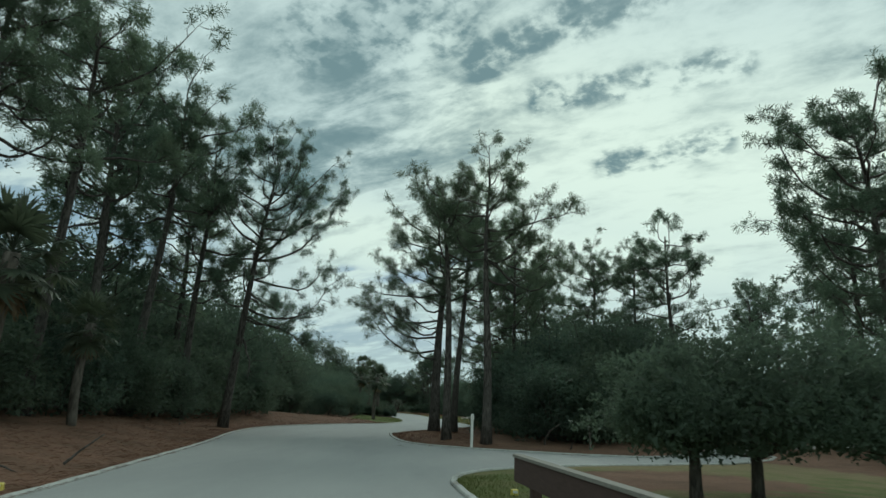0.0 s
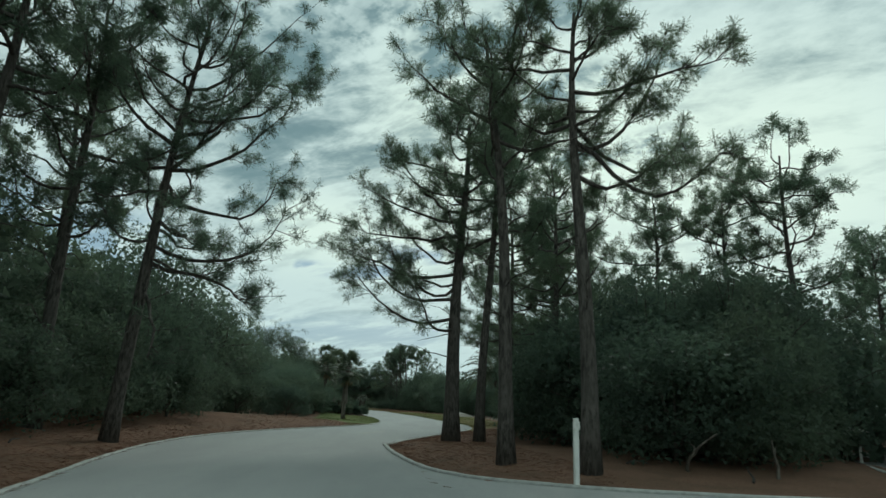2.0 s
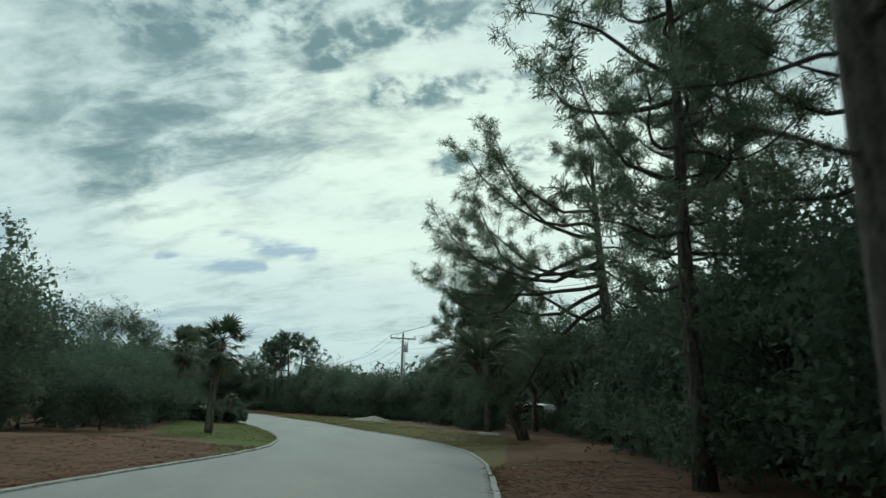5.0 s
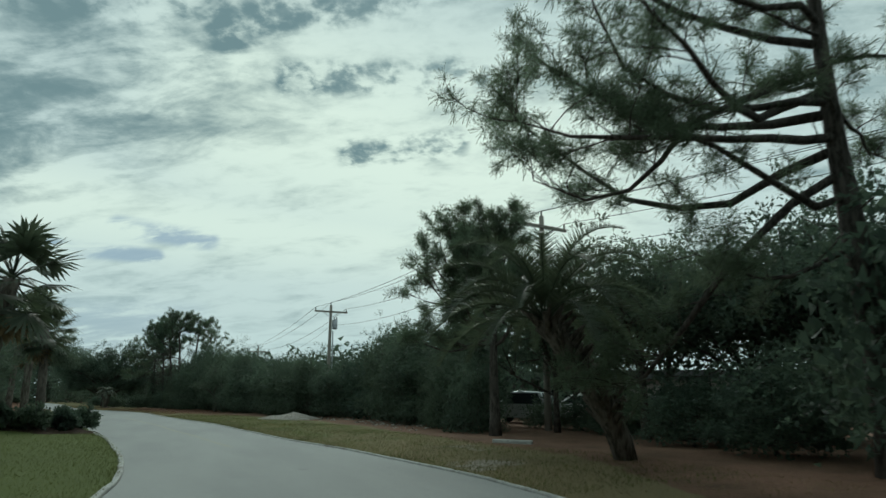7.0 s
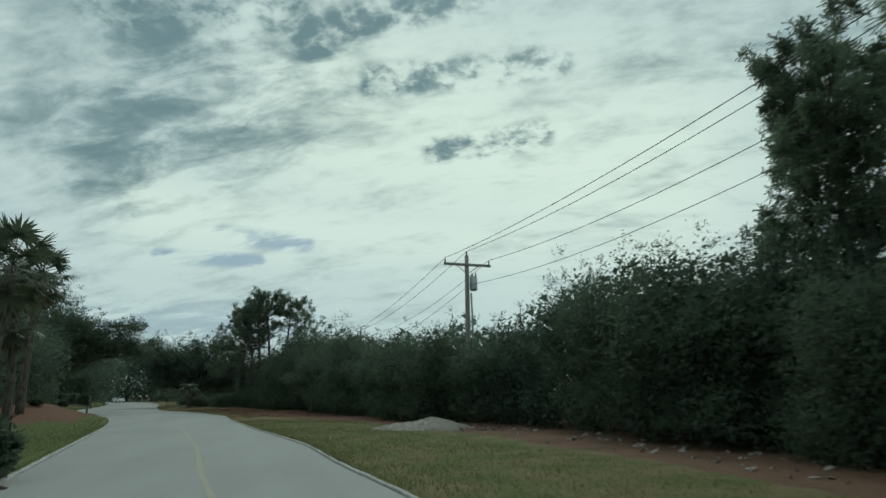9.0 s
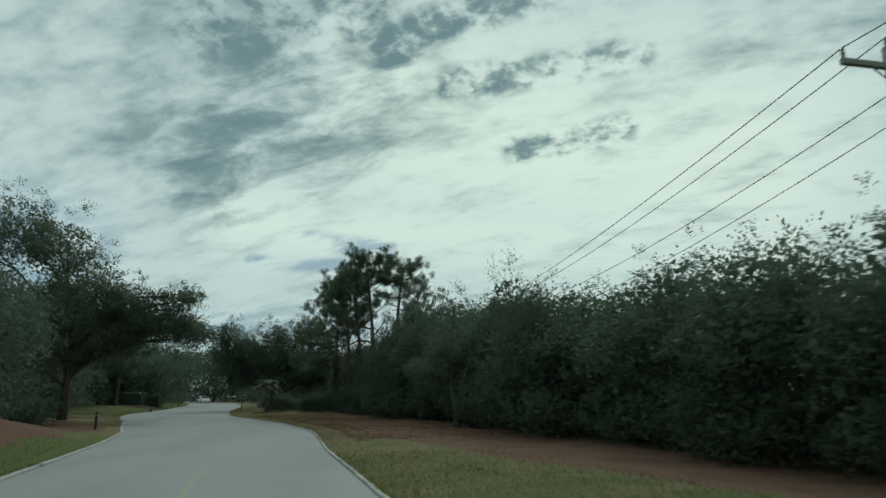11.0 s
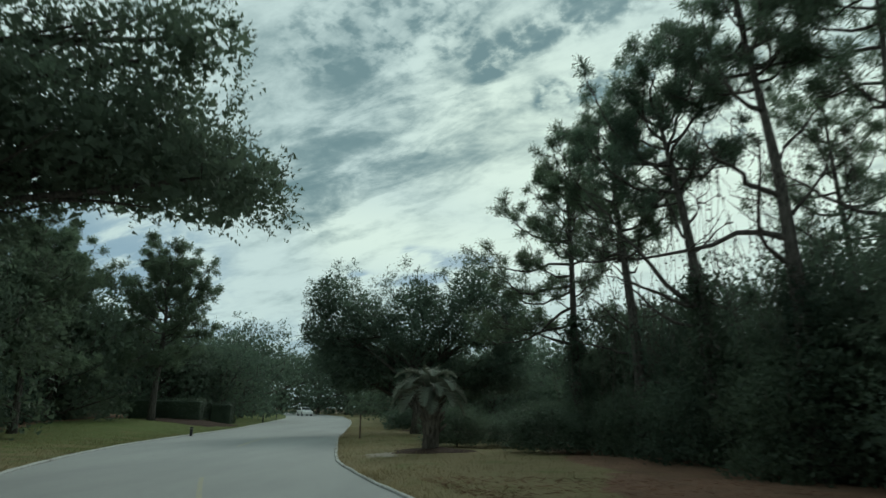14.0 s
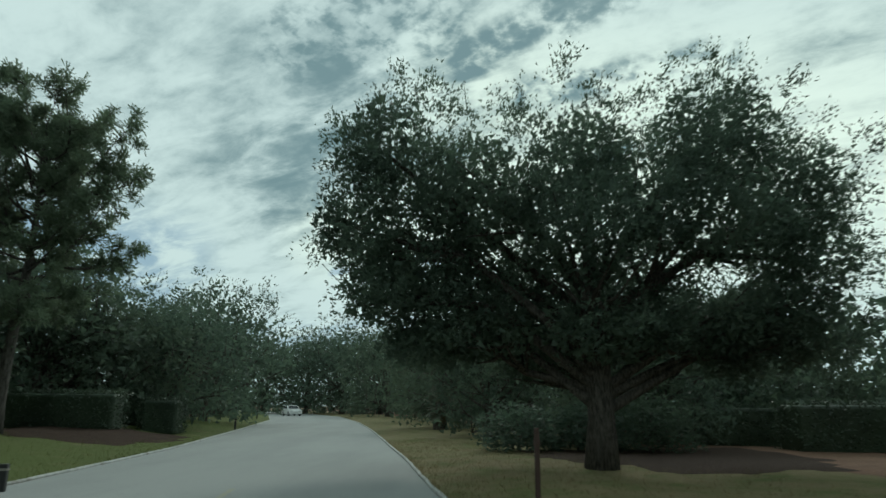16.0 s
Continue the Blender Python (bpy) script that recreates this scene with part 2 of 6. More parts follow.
class Geo:
    """Vertices and faces gathered for one mesh."""

    def __init__(self):
        self.v, self.f, self.n = [], [], 0

    def add(self, verts, faces):
        verts = np.asarray(verts, float).reshape(-1, 3)
        self.v.append(verts)
        self.f.extend([tuple(int(i) + self.n for i in f) for f in faces])
        self.n += len(verts)

    def add_many(self, verts, size):
        """verts: (m, size, 3), each row one face."""
        m = len(verts)
        self.v.append(np.asarray(verts, float).reshape(-1, 3))
        self.f.extend(map(tuple, (np.arange(m * size).reshape(m, size) + self.n).tolist()))
        self.n += m * size

    def tube(self, pts, radii, sides=6, cap=True):
        pts = np.asarray(pts, float)
        rings = []
        for i, p in enumerate(pts):
            d = pts[min(i + 1, len(pts) - 1)] - pts[max(i - 1, 0)]
            d = d / (np.linalg.norm(d) + 1e-9)
            a = np.cross(d, (0.31, 0.87, 0.2) if abs(d[2]) > 0.8 else (0, 0, 1))
            a /= np.linalg.norm(a) + 1e-9
            b = np.cross(d, a)
            ang = np.linspace(0, 2 * np.pi, sides, endpoint=False)
            rings.append(p + radii[i] * (np.cos(ang)[:, None] * a + np.sin(ang)[:, None] * b))
        faces = []
        for i in range(len(pts) - 1):
            for j in range(sides):
                k = (j + 1) % sides
                faces.append((i * sides + j, i * sides + k, (i + 1) * sides + k, (i + 1) * sides + j))
        if cap:
            faces.append(tuple(range(sides))[::-1])
            faces.append(tuple((len(pts) - 1) * sides + j for j in range(sides)))
        self.add(np.concatenate(rings), faces)

    def box(self, lo, hi):
        (x0, y0, z0), (x1, y1, z1) = lo, hi
        v = [(x0, y0, z0), (x1, y0, z0), (x1, y1, z0), (x0, y1, z0), (x0, y0, z1), (x1, y0, z1), (x1, y1, z1), (x0, y1, z1)]
        self.add(v, [(0, 3, 2, 1), (4, 5, 6, 7), (0, 1, 5, 4), (1, 2, 6, 5), (2, 3, 7, 6), (3, 0, 4, 7)])

    def mesh(self, name, material, smooth=False):
        me = bpy.data.meshes.new(name)
        me.from_pydata(np.concatenate(self.v).tolist(), [], self.f)
        me.materials.append(material)
        if smooth:
            me.polygons.foreach_set("use_smooth", [True] * len(me.polygons))
        me.update()
        return me


def part(name, geo, material, parent=None, label="", smooth=False):
    ob = new(name, geo.mesh(name, material, smooth) if isinstance(geo, Geo) else geo)
    if parent is not None:
        ob.parent = parent
    return tagged(ob, label)


def bevelled(ob, width=0.01, segments=2):
    md = ob.modifiers.new("bevel", "BEVEL")
    md.width, md.segments = width, segments
    return ob


def root(name, x, y, z, rz=0.0, scale=1.0, label="", category="", group="", kind=""):
    e = new(name)
    e.empty_display_size = 0.3
    e.matrix_world = pose(x, y, z, 0, 0, rz) @ Matrix.Diagonal((*((scale,) * 3 if isinstance(scale, (int, float)) else scale), 1))
    return tagged(e, label, category, group, kind)


def unit(r, n):
    v = r.normal(size=(n, 3))
    return v / np.linalg.norm(v, axis=1, keepdims=True)


# ---- lie of the land ----
LEFT_Y = [-200, 0, 9.5, 13.2, 18.5, 23.2, 27, 31, 35, 38, 40.2, 43.2, 46.3, 50, 54, 58.5, 63.5, 72.3, 76.3, 82, 87.1, 97.5, 107, 112.5, 116.7, 124.3, 131.6, 136, 140.5, 146, 152.7, 160, 178, 205, 238, 300, 420]
LEFT_X = [3, -4.8, -5.6, -6.1, -6.85, -7.6, -8.4, -8.95, -9.1, -8.8, -8.3, -7.4, -6.2, -4.6, -3.4, -2.95, -3.1, -4.0, -4.75, -5.5, -6.2, -7.6, -9.3, -10.6, -12.0, -14.4, -17.0, -18.3, -19.3, -20.1, -20.8, -21.6, -24.6, -29.5, -38, -58, -110]
RIGHT_Y = [-200, 0, 10.5, 34, 36.8, 39.9, 42.8, 47.8, 52, 57, 64, 68.4, 74, 77, 82.6, 86.7, 92.6, 102, 108, 111.2, 114, 118.6, 122.6, 126.2, 130, 134.3, 138.5, 143.3, 149, 154.8, 165, 178, 195, 228, 290, 410]
RIGHT_X = [9, 1.2, 0.6, -2.3, -1.7, -0.75, 0.2, 1.8, 2.7, 2.95, 2.4, 1.7, 1.25, 0.95, 0.6, 0.0, -0.95, -2.2, -2.75, -3.1, -3.8, -4.9, -6.3, -7.5, -9.0, -10.4, -11.2, -12.0, -12.95, -13.6, -15.0, -16.8, -19.5, -26, -45, -98]
GRID_Y = np.arange(-200, 410, 0.25)


def smoothed(ys, xs, passes=3):
    v = np.interp(GRID_Y, ys, xs)
    ker = np.hanning(11)
    ker /= ker.sum()
    for _ in range(passes):
        v = np.convolve(np.pad(v, 5, mode="edge"), ker, mode="valid")
    return v


XL, XR = smoothed(LEFT_Y, LEFT_X), smoothed(RIGHT_Y, RIGHT_X)


def left_edge(y):
    return np.interp(y, GRID_Y, XL)


def right_edge(y):
    return np.interp(y, GRID_Y, XR)


NEAR = np.array([(0.6, 10.4), (0.28, 13), (0.5, 14.4), (1.1, 15.7), (2.2, 16.8), (3.8, 18.1), (5.8, 19.2), (9, 21), (12, 24), (15, 29), (18.5, 34), (24, 39), (40, 46)])
FAR = np.array([(-2.35, 34.2), (-2.1, 31), (-1.65, 28), (-1.2, 26.2), (-0.4, 24.8), (1.7, 23.6), (4.5, 22.9), (7.2, 22.8), (9.3, 24.8), (11.5, 30), (15, 36), (21, 42), (38, 50)])


def lane_outline(n=7):
    """Both edges of the side lane, finer, with rounded bends."""
    out = []
    for pts in (NEAR, FAR):
        s = np.linspace(0, len(pts) - 1, (len(pts) - 1) * n + 1)
        q = np.stack([np.interp(s, np.arange(len(pts)), pts[:, k]) for k in (0, 1)], 1)
        ker = np.ones(5) / 5
        r = np.stack([np.convolve(np.pad(q[:, k], 2, mode="edge"), ker, mode="valid") for k in (0, 1)], 1)
        r[0], r[-1] = q[0], q[-1]
        out.append(r)
    return out


LANE_NEAR, LANE_FAR = lane_outline()
LANE_POLY = np.concatenate([LANE_NEAR, LANE_FAR[::-1]])


def in_lane(x, y):
    """Signed distance to the side lane's outline, negative inside (arrays)."""
    x, y = np.atleast_1d(x).astype(float), np.atleast_1d(y).astype(float)
    inside = np.zeros(x.shape, bool)
    best = np.full(x.shape, 1e9)
    p = LANE_POLY
    for a, b in zip(p, np.roll(p, -1, 0)):
        cond = (a[1] > y) != (b[1] > y)
        with np.errstate(divide="ignore", invalid="ignore"):
            cross = (b[0] - a[0]) * (y - a[1]) / (b[1] - a[1] + 1e-12) + a[0]
        inside ^= cond & (x < cross)
        d = b - a
        t = np.clip(((x - a[0]) * d[0] + (y - a[1]) * d[1]) / (d @ d + 1e-12), 0, 1)
        best = np.minimum(best, np.hypot(x - a[0] - t * d[0], y - a[1] - t * d[1]))
    return np.where(inside, -best, best)


def sstep(v, lo, hi):
    t = np.clip((v - lo) / (hi - lo), 0, 1)
    return t * t * (3 - 2 * t)


def hump(x, y, cx, cy, rx, ry, h):
    return h * np.exp(-(((x - cx) / rx) ** 2 + ((y - cy) / ry) ** 2))


def ground_z(x, y):
    x, y = np.atleast_1d(x).astype(float), np.atleast_1d(y).astype(float)
    dl, dr = left_edge(y) - x, x - right_edge(y)
    bank = 0.12 + 0.5 * sstep(y, -10, 12) * (1 - sstep(y, 46, 60)) + 0.42 * sstep(y, 138, 156) * (1 - sstep(y, 185, 210))
    z = np.where(dl > 0, 0.02 + bank * sstep(dl, 0, 5.5), 0.0)
    isle = sstep(y, 24, 27) * (1 - sstep(y, 44, 52))
    z = np.where(dr > 0, 0.02 + (0.10 + 0.10 * isle) * sstep(dr, 0, 2.0), z)
    z = z + 0.05 * np.sin(0.7 * x + 0.3 * y) * np.sin(0.23 * x - 0.5 * y) * sstep(np.maximum(dl, dr), 0.5, 3)
    z = z + np.where(dl > 0.3, hump(x, y, -12.2, 102.5, 2.6, 5.5, 0.95), 0)
    z = z + np.where(dl > 0.3, hump(x, y, -9.0, 77.5, 3.0, 6.0, 0.35), 0)
    z = np.where((dl < 0) & (dr < 0), -0.06, z)
    lane = in_lane(x, y) if np.any((y > 5) & (y < 55)) else np.full(x.shape, 99.0)
    z = np.where(lane < 0.0, -0.06, z * sstep(lane, -0.02, 1.6) + 0.02 * (1 - sstep(lane, 0, 1.6)))
    return z


def gz(x, y):
    return float(ground_z(x, y)[0])


def grass_mask(x, y):
    """How much lawn there is, how dry it is, and bare sand."""
    dl, dr = left_edge(y) - x, x - right_edge(y)
    g = np.zeros_like(x)
    # left verge: straw first, lawn from the first palms on
    w = np.interp(y, [48, 53, 60, 75, 84, 95, 108, 112, 118, 124, 140, 160, 220], [0, 1.2, 5, 4.6, 4.5, 5, 3.5, 1.0, 0.8, 3, 7, 9, 9])
    g = np.where(dl > 0, sstep(w - dl, -0.4, 0.6) * (w > 0.3), g)
    # right verge
    w = np.interp(y, [0, 44, 47, 52, 58, 66, 72, 76, 82, 90, 100, 106, 112, 120, 128, 132, 150, 200], [9, 9, 0.6, 1.4, 3.6, 4.4, 4.9, 5.4, 5.6, 5.0, 3.2, 1.8, 1.6, 1.7, 3.5, 6, 9, 9])
    isle = (y > 23.5) & (y < 46)
    w = np.where(isle, 0.0, w)
    g = np.where(dr > 0, sstep(w - dr, -0.4, 0.6) * (w > 0.3), g)
    g = np.where((dr > 0) & (y < 23.5), (1 - sstep(dr, 9, 15)) * (1 - sstep(y, 21.5, 23.5)), g)
    g = g * (1 - np.where(dr > 0, hump(x, y, 5.2, 14.2, 3.4, 3.0, 0.9), 0))
    dry = np.full_like(x, 0.2)
    dry = np.where(dr > 0, np.interp(y, [0, 14, 20, 45, 60, 70, 90, 110, 125, 150, 200], [0.35, 0.4, 0.9, 0.8, 0.8, 0.5, 0.4, 0.7, 0.75, 0.6, 0.6]), dry)
    dry = np.where(dl > 0, np.interp(y, [50, 60, 90, 105, 115, 128, 138, 150, 170], [0.3, 0.05, 0.1, 0.3, 0.8, 0.75, 0.45, 0.2, 0.3]), dry)
    sand = np.zeros_like(x)
    for cx, cy, rx, ry, h in ((5.2, 62, 1.8, 2.6, 0.65), (3.9, 58.2, 1.6, 1.8, 0.7), (2.6, 55.0, 0.9, 2.2, 0.55), (-9.3, 136.2, 1.0, 1.6, 0.85), (-17.8, 127.3, 3.0, 1.6, 0.9), (-7.0, 151, 2.5, 4, 0.45), (5.5, 17.2, 4, 0.8, 0.5), (-11.5, 147, 1.2, 3, 0.45)):
        sand = np.maximum(sand, hump(x, y, cx, cy, rx, ry, h))
    return g, dry, sand


# ---- ground, road, kerbs ----
def build_ground():
    ys = np.concatenate([[-1500, -700, -350, -200, -120, -70], np.arange(-40, -4, 4), np.arange(-4, 190, 0.6), np.arange(190, 330, 4), [345, 380, 450, 600, 900, 1500, 2600]])
    off = np.array([0, 0.12, 0.3, 0.6, 1.0, 1.5, 2.1, 2.8, 3.6, 4.5, 5.5, 6.6, 7.8, 9.2, 10.8, 12.6, 15, 18, 22, 28, 36, 50, 80, 140, 260, 500, 1000, 2200])
    yy, oo = np.meshgrid(ys, off, indexing="ij")
    xl = left_edge(yy) - oo
    xr = right_edge(yy) + oo
    x = np.concatenate([xl[:, ::-1], xr], 1)
    y = np.concatenate([yy, yy], 1)
    nc = x.shape[1]
    z = ground_z(x.ravel(), y.ravel())
    edge = (np.concatenate([oo[:, ::-1], oo], 1) == 0).ravel()
    z[edge] = np.minimum(z[edge], -0.03)
    g = Geo()
    idx = np.arange(x.size).reshape(x.shape)
    q = np.stack([idx[:-1, :-1], idx[:-1, 1:], idx[1:, 1:], idx[1:, :-1]], -1).reshape(-1, 4)
    g.v.append(np.stack([x.ravel(), y.ravel(), z], 1))
    g.f = list(map(tuple, q.tolist()))
    me = g.mesh("ground", M_GROUND, True)
    for name, vals in zip(("grass", "dry", "sand"), grass_mask(x.ravel(), y.ravel())):
        me.attributes.new(name, "FLOAT", "POINT").data.foreach_set("value", vals.astype(np.float32))
    tagged(new("ground", me), "verges of red-brown pine straw and patchy mown grass", "ground", kind="structure")


build_ground()


def strip(rows_a, rows_b, z, across=8):
    """A sheet between two edge lines."""
    s = np.linspace(0, 1, across + 1)[None, :, None]
    p = rows_a[:, None, :] * (1 - s) + rows_b[:, None, :] * s
    n, m = p.shape[:2]
    v = np.concatenate([p, np.full((n, m, 1), z)], 2).reshape(-1, 3)
    idx = np.arange(n * m).reshape(n, m)
    f = np.stack([idx[:-1, :-1], idx[:-1, 1:], idx[1:, 1:], idx[1:, :-1]], -1).reshape(-1, 4)
    g = Geo()
    g.add(v, f.tolist())
    return g


ys = np.concatenate([np.arange(-200, -10, 5), np.arange(-10, 250, 0.5), np.arange(250, 400, 3)])
road = part("road", strip(np.stack([left_edge(ys), ys], 1), np.stack([right_edge(ys), ys], 1), 0.0), M_ROAD, smooth=True)
tagged(road, "weathered pale grey asphalt lane winding between trees", "road", kind="structure")
over = np.array((-1.5, 0.0))
outline = np.vstack([LANE_NEAR[0] + over, LANE_NEAR, LANE_FAR[::-1], LANE_FAR[0] + over])
g = Geo()
g.add(np.column_stack([outline, np.full(len(outline), 0.004)]), [tuple(range(len(outline)))])
lane = part("side_road", g, M_ROAD)
tagged(lane, "pale grey asphalt side lane turning off behind pines", "road", kind="structure")


def edging(name, pts, width, height, side, label):
    """A low rounded concrete edge along a line; side +1 puts it to the line's left."""
    d = np.gradient(pts, axis=0)
    d /= np.linalg.norm(d, axis=1, keepdims=True)
    nrm = np.stack([-d[:, 1], d[:, 0]], 1) * side
    prof = [(0.0, -0.04), (0.0, height * 0.6), (width * 0.12, height), (width * 0.85, height), (width, height * 0.5), (width, -0.06)]
    jitter = 0.012 * np.sin(np.arange(len(pts)) * 1.7) + 0.01 * np.sin(np.arange(len(pts)) * 0.37)
    v = np.stack([np.concatenate([pts + nrm * (o + jitter[:, None]), np.full((len(pts), 1), h)], 1) for o, h in prof], 1)
    n, m = v.shape[:2]
    idx = np.arange(n * m).reshape(n, m)
    f = np.stack([idx[:-1, :-1], idx[:-1, 1:], idx[1:, 1:], idx[1:, :-1]], -1).reshape(-1, 4)
    g = Geo()
    g.add(v.reshape(-1, 3), f.tolist())
    ob = part(name, g, M_KERB)
    return tagged(ob, label, "kerb", kind="structure")


def line_y(fn, y0, y1, step=0.5):
    y = np.arange(y0, y1, step)
    return np.stack([fn(y), y], 1)


edging("kerb_left", line_y(left_edge, -30, 230), 0.11, 0.048, 1, "thin flush concrete edge with straw spilling over")
edging("kerb_right", line_y(right_edge, 45, 230), 0.09, 0.042, -1, "thin flush concrete edge beside mown grass")
edging("kerb_right", line_y(right_edge, -30, 10.6), 0.12, 0.045, -1, "thin flush pale concrete edge")
isle_line = np.concatenate([LANE_FAR[::-1][18:], line_y(right_edge, 34.6, 45)])
edging("kerb_island", isle_line, 0.13, 0.06, -1, "raised weathered kerb round the pine island")
edging("kerb_lane", LANE_NEAR[:60], 0.14, 0.06, -1, "low weathered kerb round the grass corner")


def centre_line(name, y0, y1, shift=0.0):
    y = np.arange(y0, y1, 0.5)
    c = 0.5 * (left_edge(y) + right_edge(y)) + shift
    g = strip(np.stack([c - 0.05, y], 1), np.stack([c + 0.05, y], 1), 0.004, 1)
    tagged(part(name, g, M_YELLOW), "worn yellow painted centre line", "road marking", kind="structure")


centre_line("centre_line", 66, 99, 0.25)
centre_line("centre_line", 41.5, 45.5, 0.5)
centre_line("centre_line", 126, 131, 0.4)
centre_line("centre_line", 141, 150, 0.3)


# ---- plants ----
def blades(name, spots, height, width, flat, material, label, category, seed):
    """Fine blades or needles lying and standing on the ground. spots: (y0, y1, side, from, to, how many)."""
    r = np.random.default_rng(seed)
    out = []
    for y0, y1, side, d0, d1, m in spots:
        y = r.uniform(y0, y1, m)
        o = d0 + (d1 - d0) * r.uniform(0, 1, m) ** 1.6
        x = left_edge(y) - o if side < 0 else right_edge(y) + o
        x = x + r.normal(size=m) * 0.02
        ok = (in_lane(x, y) > 0.1) if y0 < 50 and side > 0 else np.ones(m, bool)
        x, y = x[ok], y[ok]
        m = len(x)
        p = np.stack([x, y, ground_z(x, y)], 1)
        d = unit(r, m)
        d[:, 2] = np.abs(d[:, 2]) * (0.08 if flat else 1.0) + (0.02 if flat else 0.7)
        d /= np.linalg.norm(d, axis=1, keepdims=True)
        s = np.cross(d, unit(r, m))
        s /= np.linalg.norm(s, axis=1, keepdims=True) + 1e-9
        ln = height * r.uniform(0.5, 1.3, (m, 1))
        p[:, 2] += 0.004
        out.append(np.stack([p - s * width / 2, p + s * width / 2, p + d * ln], 1))
    g = Geo()
    g.add_many(np.concatenate(out), 3)
    tagged(part(name, g, material), label, category, kind="stuff")


# ---- growth ----
def wander(r, p, d, length, n, bend, lift=0.0):
    """A crooked line of n points from p along d."""
    pts = [np.array(p, float)]
    d = np.array(d, float)
    for _ in range(n - 1):
        d = d + r.normal(size=3) * bend + np.array((0, 0, lift))
        d /= np.linalg.norm(d)
        pts.append(pts[-1] + d * length / (n - 1))
    return np.array(pts)


def needle_bursts(r, tips, axes_, count=13, length=0.27, width=0.021):
    """Round bursts of needles at the tips of twigs."""
    m = len(tips)
    c = np.repeat(tips, count, 0)
    a = np.repeat(axes_, count, 0)
    d = 0.42 * a + unit(r, m * count)
    d /= np.linalg.norm(d, axis=1, keepdims=True)
    s = np.cross(d, unit(r, m * count))
    s /= np.linalg.norm(s, axis=1, keepdims=True) + 1e-9
    ln = length * r.uniform(0.65, 1.15, (m * count, 1))
    base = c - a * r.uniform(0, 0.12, (m * count, 1))
    tip = base + d * ln
    tip[:, 2] -= 0.02
    # most are brushes that open outwards, the rest single needles
    w = s * width / 2
    fan = (np.arange(m * count) % 3 > 0)[:, None]
    return np.stack([np.where(fan, tip - w, base - w), np.where(fan, tip + w, base + w), np.where(fan, base, tip)], 1)


def along(pts, k):
    """The point at share k of a line of points."""
    n = len(pts) - 1
    return np.array([np.interp(k * n, np.arange(n + 1), pts[:, i]) for i in range(3)])


